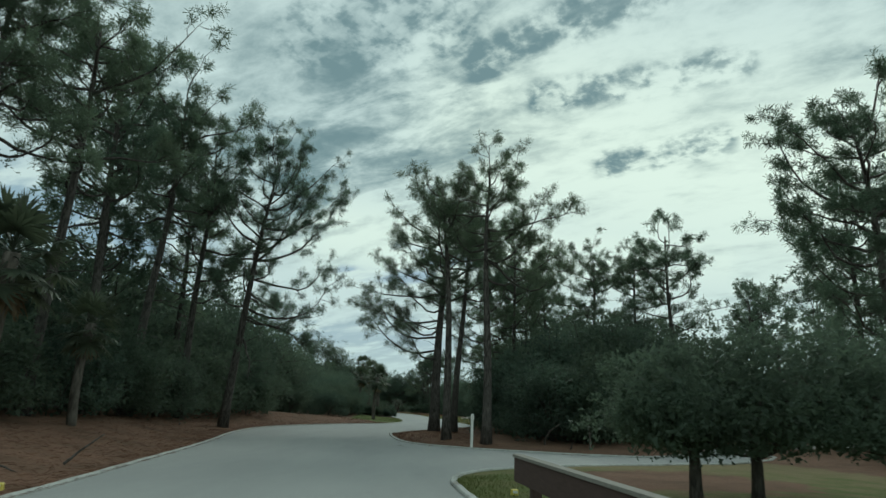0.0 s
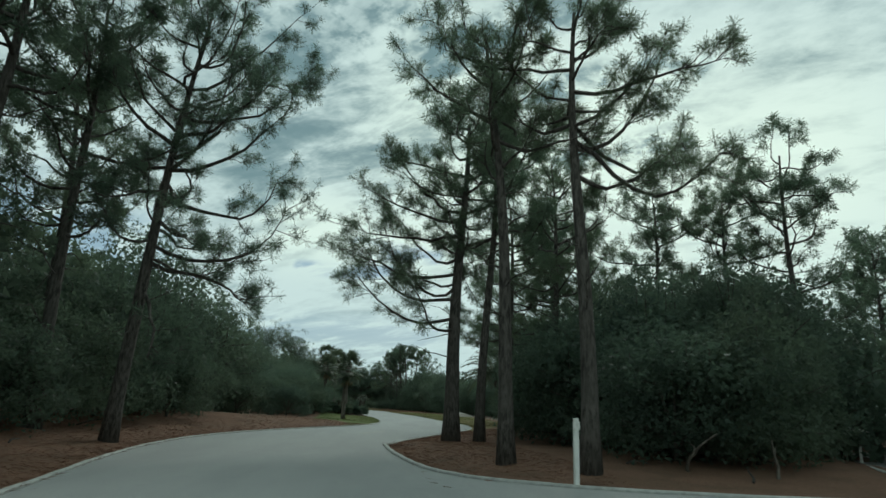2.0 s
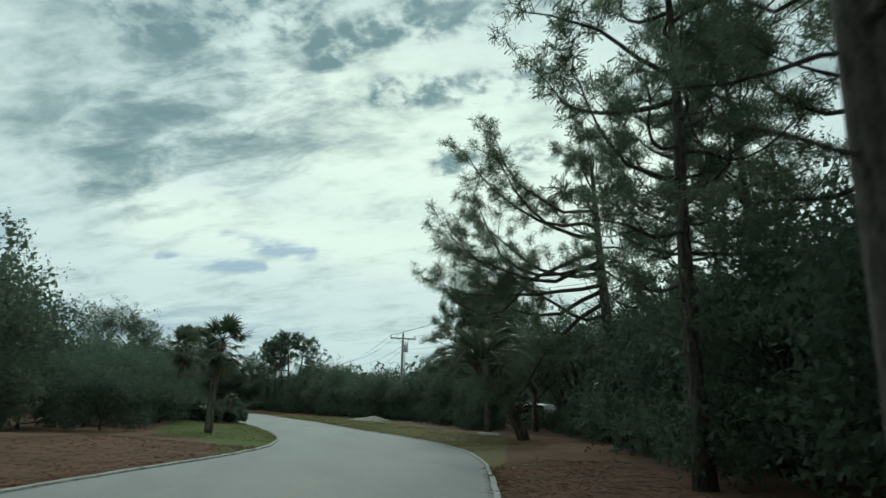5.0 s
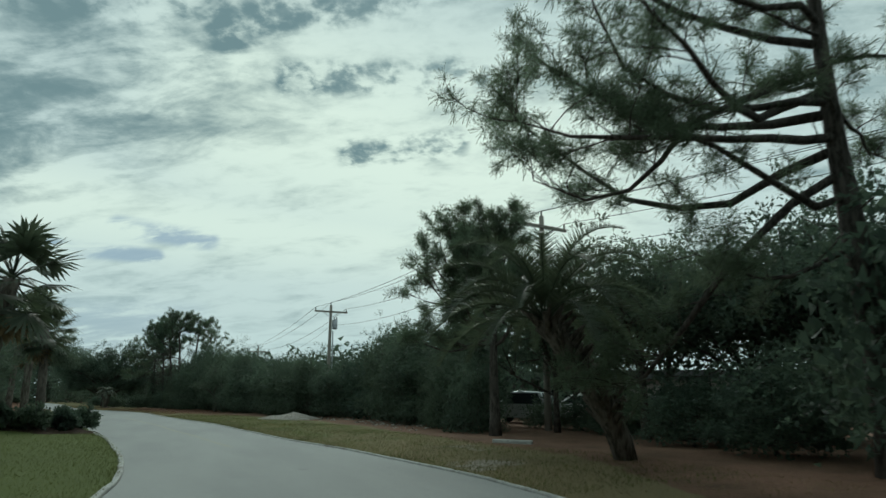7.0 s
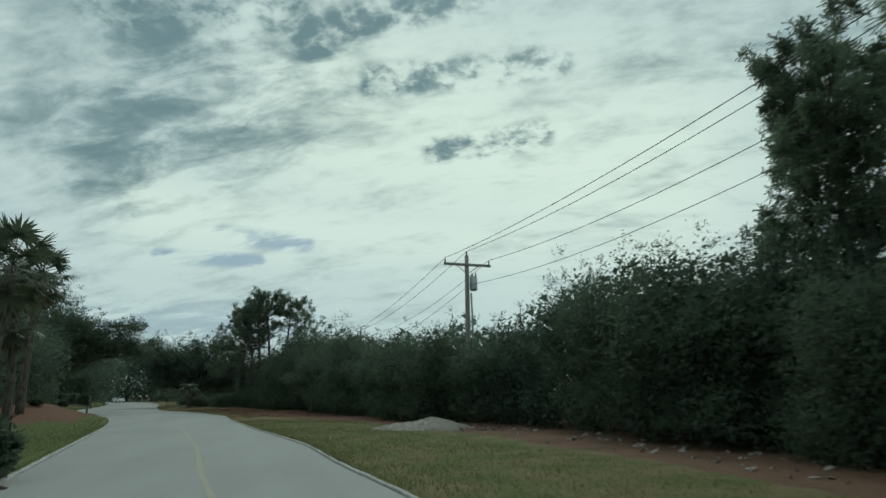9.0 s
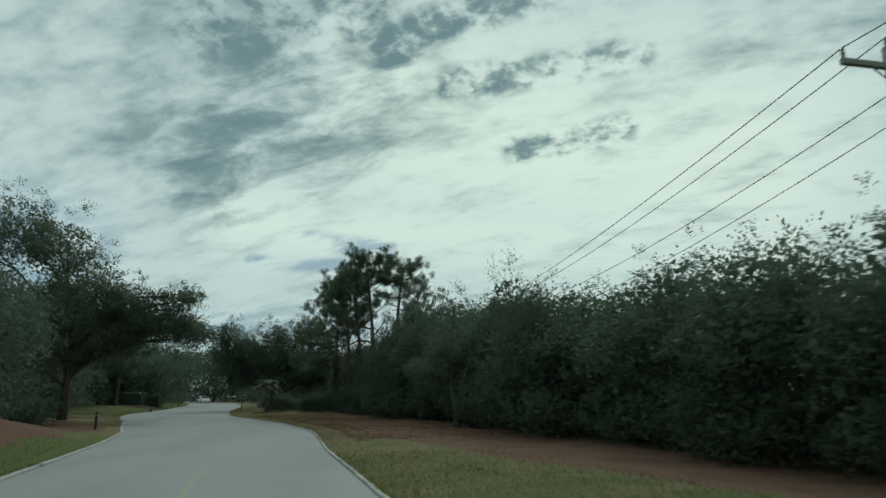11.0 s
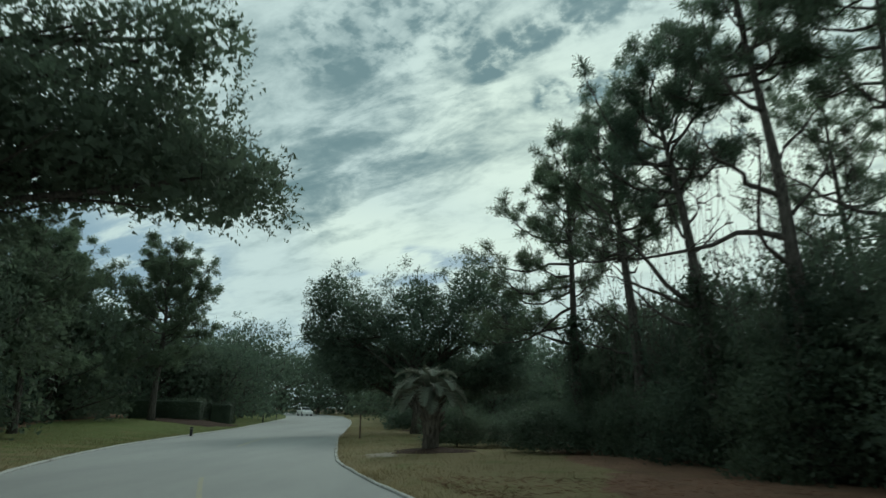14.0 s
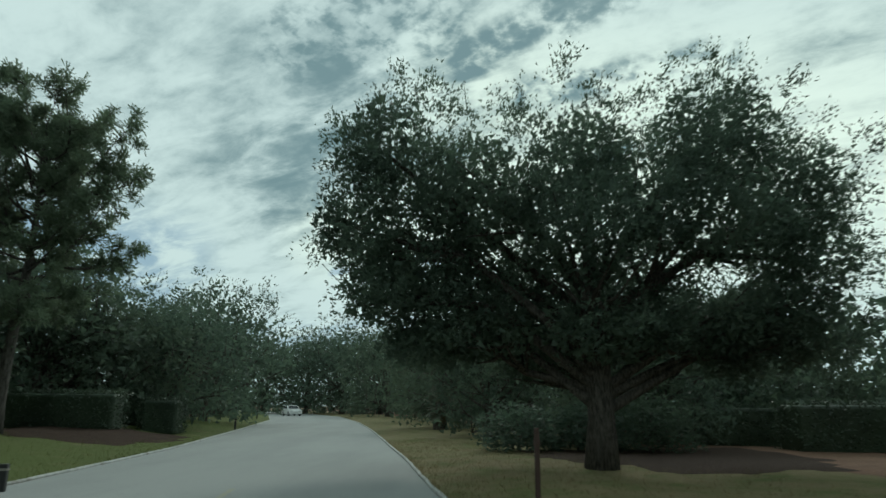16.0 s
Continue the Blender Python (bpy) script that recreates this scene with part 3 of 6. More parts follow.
def pine_meshes(seed, h, crown0, spread, limbs=24, lean=(0, 0), trunk_r=0.17, twigs=6, extra=(), count=13, width=0.024, length=0.26, bare=0, subs=2.0, dead=(), ivy=0.0, vines=0):
    """Meshes of a slash pine: trunk, crooked boughs, and needles in bursts that gather into clumps.
    extra: limbs asked for as (height share, azimuth, length, rise); bare: short dead limbs below the crown;
    dead: long leafless limbs, given like extra; ivy: how far leaves climb the trunk; vines: strands that hang from the limbs."""
    r = np.random.default_rng(seed)
    wood, bough, leaf = Geo(), Geo(), Geo()
    near = width < 0.02 or len(extra) > 0
    ks = np.linspace(0, 1, 13)
    ph = r.uniform(0, 6, 2)
    tp = np.stack([lean[0] * ks**1.2 + 0.16 * np.sin(ks * 5 + ph[0]) * ks, lean[1] * ks**1.2 + 0.16 * np.sin(ks * 4 + ph[1]) * ks, ks * h * 0.97], 1)
    tp[0, 2] = -0.25
    tr = trunk_r * (1 - 0.84 * ks**1.15) + 0.010
    tr[0] *= 1.4
    tr[1] *= 1.04
    wood.tube(tp, tr, 10)
    at = lambda k: np.array([np.interp(k, ks, tp[:, i]) for i in range(3)])  # noqa: E731
    plan = [(k, az, ln, rise) for k, az, ln, rise in extra]
    az = r.uniform(0, 6.28)
    for i in range(limbs):
        k = crown0 + (0.985 - crown0) * ((i + r.uniform(0, 0.8)) / limbs) ** 0.85
        az += 2.4 + r.uniform(-0.6, 0.6)
        u = (k - crown0) / (1 - crown0)
        prof = (0.60 + 0.85 * u) if u < 0.45 else (0.98 - (u - 0.45) * 0.85)
        plan.append((k, math.degrees(az), spread * max(prof, 0.34) * r.uniform(0.55, 1.2), r.uniform(-0.1, 0.35) + 0.75 * u))
    tips, axs = [], []
    for k, a, ln, rise in plan:
        a = radians(a)
        d = np.array((math.sin(a), math.cos(a), rise))
        d /= np.linalg.norm(d)
        n = 8
        # out, a little down, then up towards the tip
        lp = wander(r, at(k), d, ln, n, 0.22, 0.03)
        sh = np.linspace(0, 1, n)
        lp[:, 2] += ln * (-0.10 * np.sin(np.pi * sh) + 0.10 * sh**3)
        r0 = min(0.016 + 0.0105 * ln, 0.6 * np.interp(k, ks, tr))
        if rise > 1:
            r0 *= 1.9  # a fork of the trunk
        bough.tube(lp, r0 * (1 - sh) ** 0.8 + 0.009, 6, False)
        flat = np.cross(d, (0, 0, 1))
        flat /= np.linalg.norm(flat) + 1e-9
        m = int(ln * subs + 3)
        for j in range(m):
            s = 1 - 0.70 * r.uniform(0, 1) ** 1.2 if j else 1.0
            q = along(lp, s)
            sd = d * r.uniform(0.3, 1.0) + flat * (1 if j % 2 else -1) * r.uniform(0.25, 1.1) + np.array((0, 0, r.uniform(-0.25, 0.65)))
            sd /= np.linalg.norm(sd)
            sl = r.uniform(0.45, 1.0) * (0.45 + 0.16 * ln)
            sp = wander(r, q, sd, sl, 4, 0.26, 0.10)
            bough.tube(sp, (0.014, 0.011, 0.008, 0.006), 4 if near else 3, False)
            for w in range(twigs):
                b = along(sp, 1 - 0.62 * r.uniform(0, 1) ** 1.1) if w else sp[-1]
                v = 0.8 * sd + unit(r, 1)[0] * 0.8 + np.array((0, 0, 0.45))
                v /= np.linalg.norm(v)
                e = b + v * r.uniform(0.10, 0.36)
                if near:
                    bough.tube(np.array([b, e]), (0.007, 0.005), 3, False)
                tips.append(e)
                axs.append(v)
    for i in range(bare):
        k = crown0 * r.uniform(0.45, 1.0)
        a = r.uniform(0, 6.28)
        lp = wander(r, at(k), (math.sin(a), math.cos(a), r.uniform(-0.2, 0.5)), r.uniform(0.5, 1.9), 6, 0.3, 0.02)
        bough.tube(lp, np.linspace(0.024, 0.006, 6), 5, False)
    spots = []
    for k, a, ln, rise in dead:
        a = radians(a)
        lp = wander(r, at(k), np.array((math.sin(a), math.cos(a), rise)) / math.hypot(1, rise), ln, 9, 0.20, 0.06)
        bough.tube(lp, np.linspace(0.022 + 0.012 * ln, 0.008, 9), 6, False)
        spots.extend(lp[2:])
        for _ in range(4):
            q = along(lp, r.uniform(0.35, 0.95))
            sp = wander(r, q, np.array((math.sin(a), math.cos(a), 0.6)) + r.normal(size=3) * 0.6, ln * r.uniform(0.15, 0.35), 5, 0.3, 0.06)
            bough.tube(sp, np.linspace(0.018, 0.005, 5), 4, False)
    out = [wood.mesh("trunk", M_BARK, True)]
    if vines:
        g = Geo()
        for _ in range(vines):
            q = spots[r.integers(len(spots))] + r.normal(size=3) * np.array((0.15, 0.15, 0.1))
            p = wander(r, q, (0.05, 0.0, -1), min(r.uniform(0.8, 4.0), q[2] - 0.6), 7, 0.10, -0.08)
            g.tube(p, [0.006] * 7, 3, False)
            c = p[r.integers(1, 7, 6)] + r.normal(size=(6, 3)) * 0.05
            g.add_many(leaf_tris(r, c, unit(r, 6), 0.09), 3)
        out.append(g.mesh("hanging_vine", M_OAKBARK))
    if ivy:
        g = Geo()
        m = int(ivy * 900)
        z = ivy * r.uniform(0, 1, m) ** 0.8
        c = np.stack([np.interp(z / h, ks, tp[:, i]) for i in (0, 1)] + [z], 1)
        a = r.uniform(0, 6.28, m)
        w = (0.25 + 0.55 * (1 - z / ivy) + 0.16 * np.sin(5 * z + 3 * np.sin(a))) * r.uniform(0.5, 1.1, m)
        c += np.stack([np.cos(a) * w, np.sin(a) * w, r.normal(size=m) * 0.1], 1)
        g.add_many(leaf_tris(r, c, unit(r, m), 0.13 * r.uniform(0.6, 1.2, m)), 3)
        out.append(g.mesh("ivy", M_SHRUB))
    leaf.add_many(needle_bursts(r, np.array(tips), np.array(axs), count, length, width), 3)
    out += [bough.mesh("bough", M_BARK, True), leaf.mesh("crown", M_PINE)]
    return out


def leaf_tris(r, c, d, length, wide=0.6):
    """Pointed leaves at c that grow along d."""
    m = len(c)
    s = np.cross(d, unit(r, m))
    s /= np.linalg.norm(s, axis=1, keepdims=True) + 1e-9
    ln = np.broadcast_to(np.asarray(length, float).reshape(-1, 1), (m, 1))
    return np.stack([c - s * ln * wide / 2, c + s * ln * wide / 2, c + d * ln], 1)


def leafy_meshes(seed, lobes, clumps=200, per=52, leaf=0.16, clump_r=0.38, stems=((0, 0),), stem_r=0.09, material=None, bark=None, deep=0.45, forks=2, spikes=50, reach=0.16, twigs=7, fill=0, fill_leaf=1.8, fork_at=0.25, fill_r=0.9, core=0):
    """Meshes of a broad-leaved tree or shrub: stems with boughs that reach into each lobe, and leaves in clumps with gaps between."""
    r = np.random.default_rng(seed)
    wood, crown = Geo(), Geo()
    lobes = np.array(lobes, float)
    cen, rad = lobes[:, :3], lobes[:, 3:]
    # a trunk or more that rises into the crown, and boughs that leave it at different heights
    tops = []
    for sx, sy in stems:
        top = fork_at * 1.25 * cen[:, 2].max()
        line = np.array([(sx * (1 + 0.12 * k) + 0.05 * math.sin(4 * k + sx), sy * (1 + 0.12 * k), -0.2 + (top + 0.2) * k) for k in (0, 0.25, 0.5, 0.75, 1)])
        wood.tube(line, (stem_r * 1.5, stem_r * 1.1, stem_r * 0.95, stem_r * 0.75, stem_r * 0.45), 8)
        tops.append(line)
    for i, c in enumerate(cen):
        line = tops[i % len(stems)]
        z0 = min(max(fork_at * c[2], 0.3) * r.uniform(0.8, 1.3), line[-1][2])
        fork = np.array([np.interp(z0, line[:, 2], line[:, j]) for j in range(3)])
        mid = fork * 0.5 + c * 0.5 + r.normal(size=3) * 0.22 * rad[i].mean()
        mid[2] += 0.12 * math.hypot(c[0] - fork[0], c[1] - fork[1])
        wood.tube(np.array([fork, mid, c, c + np.array((0, 0, 0.5 * rad[i][2]))]), (stem_r * 0.5, stem_r * 0.34, stem_r * 0.2, 0.012), 6, False)
        for _ in range(forks):
            e = c + unit(r, 1)[0] * rad[i] * 0.8
            wood.tube(np.array([mid, (mid + e) / 2 + r.normal(size=3) * 0.2, e]), (stem_r * 0.26, stem_r * 0.16, 0.01), 4, False)
    area = rad[:, 0] * rad[:, 1] + rad[:, 0] * rad[:, 2] + rad[:, 1] * rad[:, 2]
    pick = r.choice(len(cen), clumps, p=area / area.sum())
    d = unit(r, clumps)
    d[:, 2] = np.where(d[:, 2] < -0.3, d[:, 2] * 0.5, d[:, 2])
    wob = 1 + reach * np.sin(3.1 * d[:, 0] + pick) + 0.8 * reach * np.sin(4.7 * d[:, 1] + 1.3 * pick) + 0.06 * np.sin(7.3 * d[:, 2] + pick)
    p = cen[pick] + d * rad[pick] * (wob * (1 - deep * r.uniform(0, 1, clumps) ** 1.7))[:, None]
    keep = p[:, 2] > 0.15
    p, d = p[keep], d[keep]
    n = len(p)
    size = clump_r * r.uniform(0.55, 1.25, (n, 1, 1))
    # each clump is a spray of short twigs set with leaves
    td = unit(r, n * twigs).reshape(n, twigs, 3) + 0.55 * d[:, None, :] + np.array((0, 0, 0.2))
    td /= np.linalg.norm(td, axis=2, keepdims=True)
    t = np.repeat(td, -(-per // twigs), 1)[:, :per]
    o = t * size * 1.35 * r.uniform(0.1, 1.0, (n, per, 1)) + r.normal(size=(n, per, 3)) * size * 0.09
    c = (p[:, None, :] + o).reshape(-1, 3)
    ld = (o / (np.linalg.norm(o, axis=2, keepdims=True) + 1e-9)).reshape(-1, 3) + 0.4 * np.repeat(d, per, 0) + np.array((0, 0, 0.15)) + 1.2 * unit(r, n * per)
    ld /= np.linalg.norm(ld, axis=1, keepdims=True)
    crown.add_many(leaf_tris(r, c, ld, leaf * r.uniform(0.65, 1.25, n * per)), 3)
    # leafy shoots that break the outline
    for i in r.choice(n, min(n, spikes), replace=False):
        if d[i][2] < 0.1:
            continue
        g = d[i] * 0.6 + np.array((0, 0, 0.7)) + r.normal(size=3) * 0.3
        g /= np.linalg.norm(g)
        ln = r.uniform(0.4, 1.1) * clump_r * 2.2
        crown.tube(np.array([p[i], p[i] + g * ln]), (0.014, 0.006), 3, False)
        q = p[i] + g * ln * r.uniform(0.05, 1.0, (16, 1)) + r.normal(size=(16, 3)) * 0.04
        crown.add_many(leaf_tris(r, q, unit(r, 16), leaf * r.uniform(0.5, 0.9, 16)), 3)
    if fill:
        pk = r.choice(len(cen), fill, p=area / area.sum())
        q = cen[pk] + unit(r, fill) * rad[pk] * (fill_r * r.uniform(0, 1, fill) ** 0.38)[:, None]
        crown.add_many(leaf_tris(r, q, unit(r, fill), leaf * fill_leaf * r.uniform(0.7, 1.2, fill), 0.7), 3)
    if core:
        # broad old leaves deep inside
        pk = r.choice(len(cen), core, p=area / area.sum())
        q = cen[pk] + unit(r, core) * rad[pk] * (0.66 * r.uniform(0, 1, core) ** 0.36)[:, None]
        crown.add_many(leaf_tris(r, q, unit(r, core), r.uniform(0.15, 0.23, core), 0.8), 3)
    return wood.mesh("stem", bark or M_OAKBARK, True), crown.mesh("crown", material or M_SHRUB)


def put_tree(name, meshes, x, y, scale, rz, label, category, group="", dz=0.0):
    e = root(name, x, y, gz(x, y) + dz, rz, scale, label, category, group)
    for me in meshes:
        part(me.name.split(".")[0], me, None, e)
    return e


PINES = [pine_meshes(sd, 12, c0, sp, n, ln, 0.17, 8, (), 17, 0.023, 0.25, 5, 2.3) for sd, c0, sp, n, ln in ((11, 0.42, 3.2, 25, (0, 0)), (12, 0.48, 3.5, 23, (0.6, 0.2)), (13, 0.38, 3.0, 26, (-0.4, 0.3)), (14, 0.54, 3.6, 22, (0.3, -0.4)), (15, 0.32, 3.4, 27, (-0.2, -0.2)))]
FAR_PINES = [pine_meshes(sd, 12, c0, sp, n, ln, 0.17, 7, (), 8, 0.055, 0.30) for sd, c0, sp, n, ln in ((16, 0.40, 3.4, 24, (0.2, 0)), (17, 0.34, 3.4, 25, (-0.3, 0.2)))]


def bush_lobes(seed, h, rx, ry, n=7, low=0.25, skirt=0):
    """Lobes heaped into an uneven shrub or crown of height h; skirt: lobes that reach the ground."""
    r = np.random.default_rng(seed)
    out = []
    for i in range(n):
        a = 2.4 * i + r.uniform(-0.4, 0.4)
        q = math.sqrt((i + 0.3) / n)
        s = r.uniform(0.38, 0.54)
        zc = h * (low + (0.93 - low - 0.30) * (1 - q * 0.75) * r.uniform(0.75, 1.15) + 0.12)
        rz = min(h * r.uniform(0.20, 0.32), h - zc + 0.05 * h)
        out.append((math.cos(a) * q * rx * 0.72, math.sin(a) * q * ry * 0.72, zc, rx * s, ry * s, rz))
    for i in range(skirt):
        a = 2 * math.pi * i / skirt + r.uniform(-0.3, 0.3)
        out.append((math.cos(a) * rx * 0.58, math.sin(a) * ry * 0.58, h * r.uniform(0.16, 0.22), rx * 0.46, ry * 0.46, h * r.uniform(0.19, 0.25)))
    return out


SHRUBS = [leafy_meshes(21 + i, bush_lobes(31 + i, 5.0, 2.8, 2.8, 7, 0.2, 6), 170, 52, 0.105, 0.48, ((0, 0),), 0.07, spikes=12, fill=1700, fill_leaf=2.2, core=1300) for i in range(5)]
FAR_SHRUBS = [leafy_meshes(81 + i, bush_lobes(31 + i, 5.0, 2.8, 2.8, 7, 0.2, 6), 120, 44, 0.135, 0.48, ((0, 0),), 0.07, spikes=10, fill=1200, fill_leaf=2.4) for i in range(3)]
NEAR_SHRUBS = [leafy_meshes(24 + i, bush_lobes(37 + i, 5.0, 2.8, 2.8, 8, 0.2, 6), 280, 62, 0.066, 0.34, ((0, 0),), 0.07, spikes=40, twigs=9, fill=4200, fill_leaf=2.2, reach=0.12, fill_r=1.0, core=2400) for i in range(3)]
TALL_SHRUBS = [leafy_meshes(27 + i, bush_lobes(43 + i, 6.6, 2.8, 2.8, 10, 0.2, 7), 380, 60, 0.062, 0.32, ((0.1, 0), (-0.3, 0.2)), 0.07, spikes=80, twigs=9, fill=4600, fill_leaf=1.9, reach=0.08, fill_r=0.95, core=4800) for i in range(3)]
SPREADS = [leafy_meshes(41 + i, bush_lobes(51 + i, 4.2, 3.2, 3.0, 8, 0.40, 2), 260, 64, 0.085, 0.42, ((0.05, 0),), 0.09, spikes=16, fill=2600, fill_leaf=2.6) for i in range(3)]
OAKS = [leafy_meshes(61 + i, bush_lobes(71 + i, 8.5, 4.6, 4.6, 11, 0.26, 4), 260, 62, 0.115, 0.66, ((0.1, 0.0),), 0.19, M_OAK, forks=3, spikes=22, fill=5600, fill_leaf=2.2, fork_at=0.38) for i in range(3)]
FAR_OAKS = [leafy_meshes(64 + i, bush_lobes(71 + i, 8.5, 4.6, 4.6, 11, 0.26, 4), 180, 54, 0.155, 0.70, ((0.1, 0.0),), 0.19, M_OAK, forks=2, spikes=14, fill=2200, fill_leaf=2.2, fork_at=0.38) for i in range(3)]

# pine stand on the bank beside the first bend
STAND = "pines of the stand"
for x, y, h, v, rz in (
        (-12.6, 20.2, 13.6, 3, 20), (-12.9, 24.0, 14.4, 1, 140), (-12.9, 27.6, 14.8, 3, 60), (-12.0, 31.0, 13.6, 0, 200),
        (-11.9, 16.0, 12.4, 3, 300), (-16.5, 30, 15, 1, 260), (-14.2, 35.0, 13.6, 2, 10), (-11.2, 11.0, 12.0, 3, 45),
        (-18.5, 17, 13, 4, 130), (-15.2, 12.5, 13, 1, 240)):
    put_tree("pine_tree", (FAR_PINES[v % 2] if x < -14.5 else PINES[v]), x, y, h / 12, rz, "tall slash pine with bare trunk and dark needle clumps on straw", "tree", STAND)
put_tree("pine_tree", pine_meshes(91, 13.2, 0.40, 3.9, 28, (1.6, -1.0), 0.20, 7, ((0.62, 95, 4.6, 0.12), (0.44, 100, 4.4, -0.10), (0.40, 85, 4.2, -0.18), (0.34, 110, 3.4, -0.25), (0.55, 70, 4.2, 0.1), (0.5, 120, 3.8, 0.0), (0.75, 95, 4.2, 0.2), (0.82, 90, 3.8, 0.25), (0.70, 110, 4.4, 0.15), (0.88, 80, 3.0, 0.3)), 32, 0.012, 0.23, 6, 2.6),
         -10.0, 31.2, 1.0, 0, "leaning slash pine with long limbs over the road", "tree", STAND)

# pines on the island between the lane and the road
ISLE = "pines of the island"
put_tree("pine_tree", pine_meshes(92, 11.3, 0.46, 3.3, 24, (0.25, 0.1), 0.25, 7, ((0.50, -95, 3.9, 0.05), (0.42, -100, 4.0, -0.15), (0.36, -88, 3.9, -0.08), (0.62, -85, 3.9, 0.15), (0.70, -100, 3.6, 0.2), (0.55, -80, 3.3, 0.1), (0.33, -110, 3.0, -0.15), (0.46, -75, 3.2, 0.05)), 32, 0.012, 0.23, 6, 2.6),
         -0.08, 34.5, 1.06, 0, "slash pine with long drooping limbs beside the kerb", "tree", ISLE)
put_tree("pine_tree", pine_meshes(93, 11.0, 0.60, 3.0, 17, (-0.4, 0.3), 0.17, 6, (), 32, 0.012, 0.23, 6, 2.6), 0.45, 26.4, 1.0, 0, "straight slash pine with a high dark crown", "tree", ISLE)
put_tree("pine_tree", pine_meshes(94, 10.9, 0.66, 2.6, 14, (-0.1, 0.2), 0.18, 7, ((0.66, 80, 3.4, 0.15), (0.60, 100, 3.2, -0.1), (0.72, -60, 2.5, 0.3), (0.72, 75, 3.7, 0.1), (0.80, 95, 3.5, 0.2), (0.68, 110, 3.7, 0.0), (0.88, 85, 2.8, 0.3)), 32, 0.012, 0.23, 6, 2.6), 1.93, 25.1, 1.0, 0, "pale-barked slash pine with one long side limb", "tree", ISLE)
for x, y, h, v, rz in ((0.95, 34.9, 12.4, 3, 30), (4.4, 37.5, 11.2, 4, 250), (6.1, 45.1, 10.0, 4, 80), (3.2, 41.0, 11.0, 4, 320), (7.6, 44.2, 10.5, 1, 150), (9.4, 40.2, 11.0, 3, 10), (12.65, 34.2, 11.2, 2, 70), (11.4, 36.4, 10.2, 3, 160), (20.5, 40.1, 9.6, 1, 300), (18.5, 37.6, 8.8, 3, 40), (17, 25.5, 11.0, 1, 20), (26, 44, 10.5, 0, 0), (23, 33, 10, 2, 90), (10.2, 48.6, 9.4, 2, 0)):
    put_tree("pine_tree", (FAR_PINES[v % 2] if x > 16 else PINES[v]), x, y, h / 12, rz, "slash pine rising out of dense shrubs", "tree", ISLE)
put_tree("pine_tree", pine_meshes(97, 11.4, 0.34, 4.7, 38, (-0.5, 0.2), 0.2, 9, (), 16, 0.026, 0.25, 4, 2.4), 14.4, 20.0, 1.0, 0, "tall broad slash pine with layered limbs", "tree", ISLE)

# shrubs under the island pines
UNDER = "shrubs under the pines"
r0 = random.Random(5)
for x, y, w, h in ((4.9, 27.8, 0.85, 3.7), (6.7, 27.4, 0.72, 3.8), (8.2, 30.0, 0.75, 4.4), (5.5, 31.5, 1.1, 5.0), (8.6, 33, 1.1, 5.2), (3.7, 34.2, 0.8, 4.2), (4.4, 37.2, 0.9, 4.6), (5.2, 40.8, 0.9, 5.0), (7.4, 37, 1.1, 5.4), (6.6, 44.3, 0.9, 4.6), (8.2, 47.6, 0.95, 5.2), (9.6, 51.3, 1.0, 5.6), (10.2, 43, 1.2, 6), (13, 48, 1.2, 6), (14.5, 33.5, 1.1, 4.8), (17.5, 42, 1.3, 5.6), (12.5, 41.5, 1.2, 5.5), (24, 37, 1.3, 5), (20.4, 28, 1.2, 4.8), (11.6, 32.5, 0.9, 4.6), (12, 53.5, 1.1, 5.8), (17, 20.5, 1.1, 4.2), (21, 22, 1.2, 4.6)):
    put_tree("shrub", (FAR_SHRUBS[r0.randrange(3)] if x > 11 else NEAR_SHRUBS[r0.randrange(3)] if x < 8 and y < 42 else SHRUBS[r0.randrange(5)]), x, y, (1.05 * w, 1.05 * w, 1.12 * h / 5), r0.uniform(0, 360), "dense dark evergreen shrub under pines", "shrub", UNDER)

for x, y, s, v, rz in ((11.4, 35.4, 0.78, 0, 60), (14.6, 38.6, 0.85, 2, 200), (8.8, 32.6, 0.84, 1, 110), (6.2, 34.4, 0.72, 0, 300), (10.6, 40.4, 1.0, 1, 250)):
    put_tree("oak_tree", OAKS[v], x, y, s, rz, "dark oak crowded among the island pines", "tree", "oaks of the island")

# small spreading tree on the grass corner
put_tree("small_tree", leafy_meshes(101, [(-1.5, 0.2, 1.75, 1.2, 1.2, 0.85), (0, 0, 2.0, 1.5, 1.4, 0.85), (1.5, 0.1, 1.9, 1.4, 1.3, 0.8), (2.7, -0.1, 1.65, 1.2, 1.1, 0.75), (-0.7, -0.7, 1.25, 1.3, 0.8, 0.6), (0.9, -0.7, 1.25, 1.2, 0.8, 0.6), (-2.0, 0.1, 1.3, 0.7, 0.8, 0.65), (2.0, -0.6, 1.15, 1.2, 0.8, 0.55), (-1.6, -0.3, 1.05, 1.0, 0.9, 0.5), (0.2, 0.6, 1.2, 1.4, 0.9, 0.6), (-1.8, 0.6, 1.2, 1.0, 0.9, 0.6)],
                                    640, 62, 0.065, 0.26, ((-1.4, 0), (-0.45, 0.1)), 0.09, M_OAK, deep=0.35, spikes=14, fill=9000, fill_leaf=1.9, fork_at=0.55, forks=1), 5.55, 10.5, 1.0, 0, "low wide evergreen tree with two dark trunks on grass", "tree")

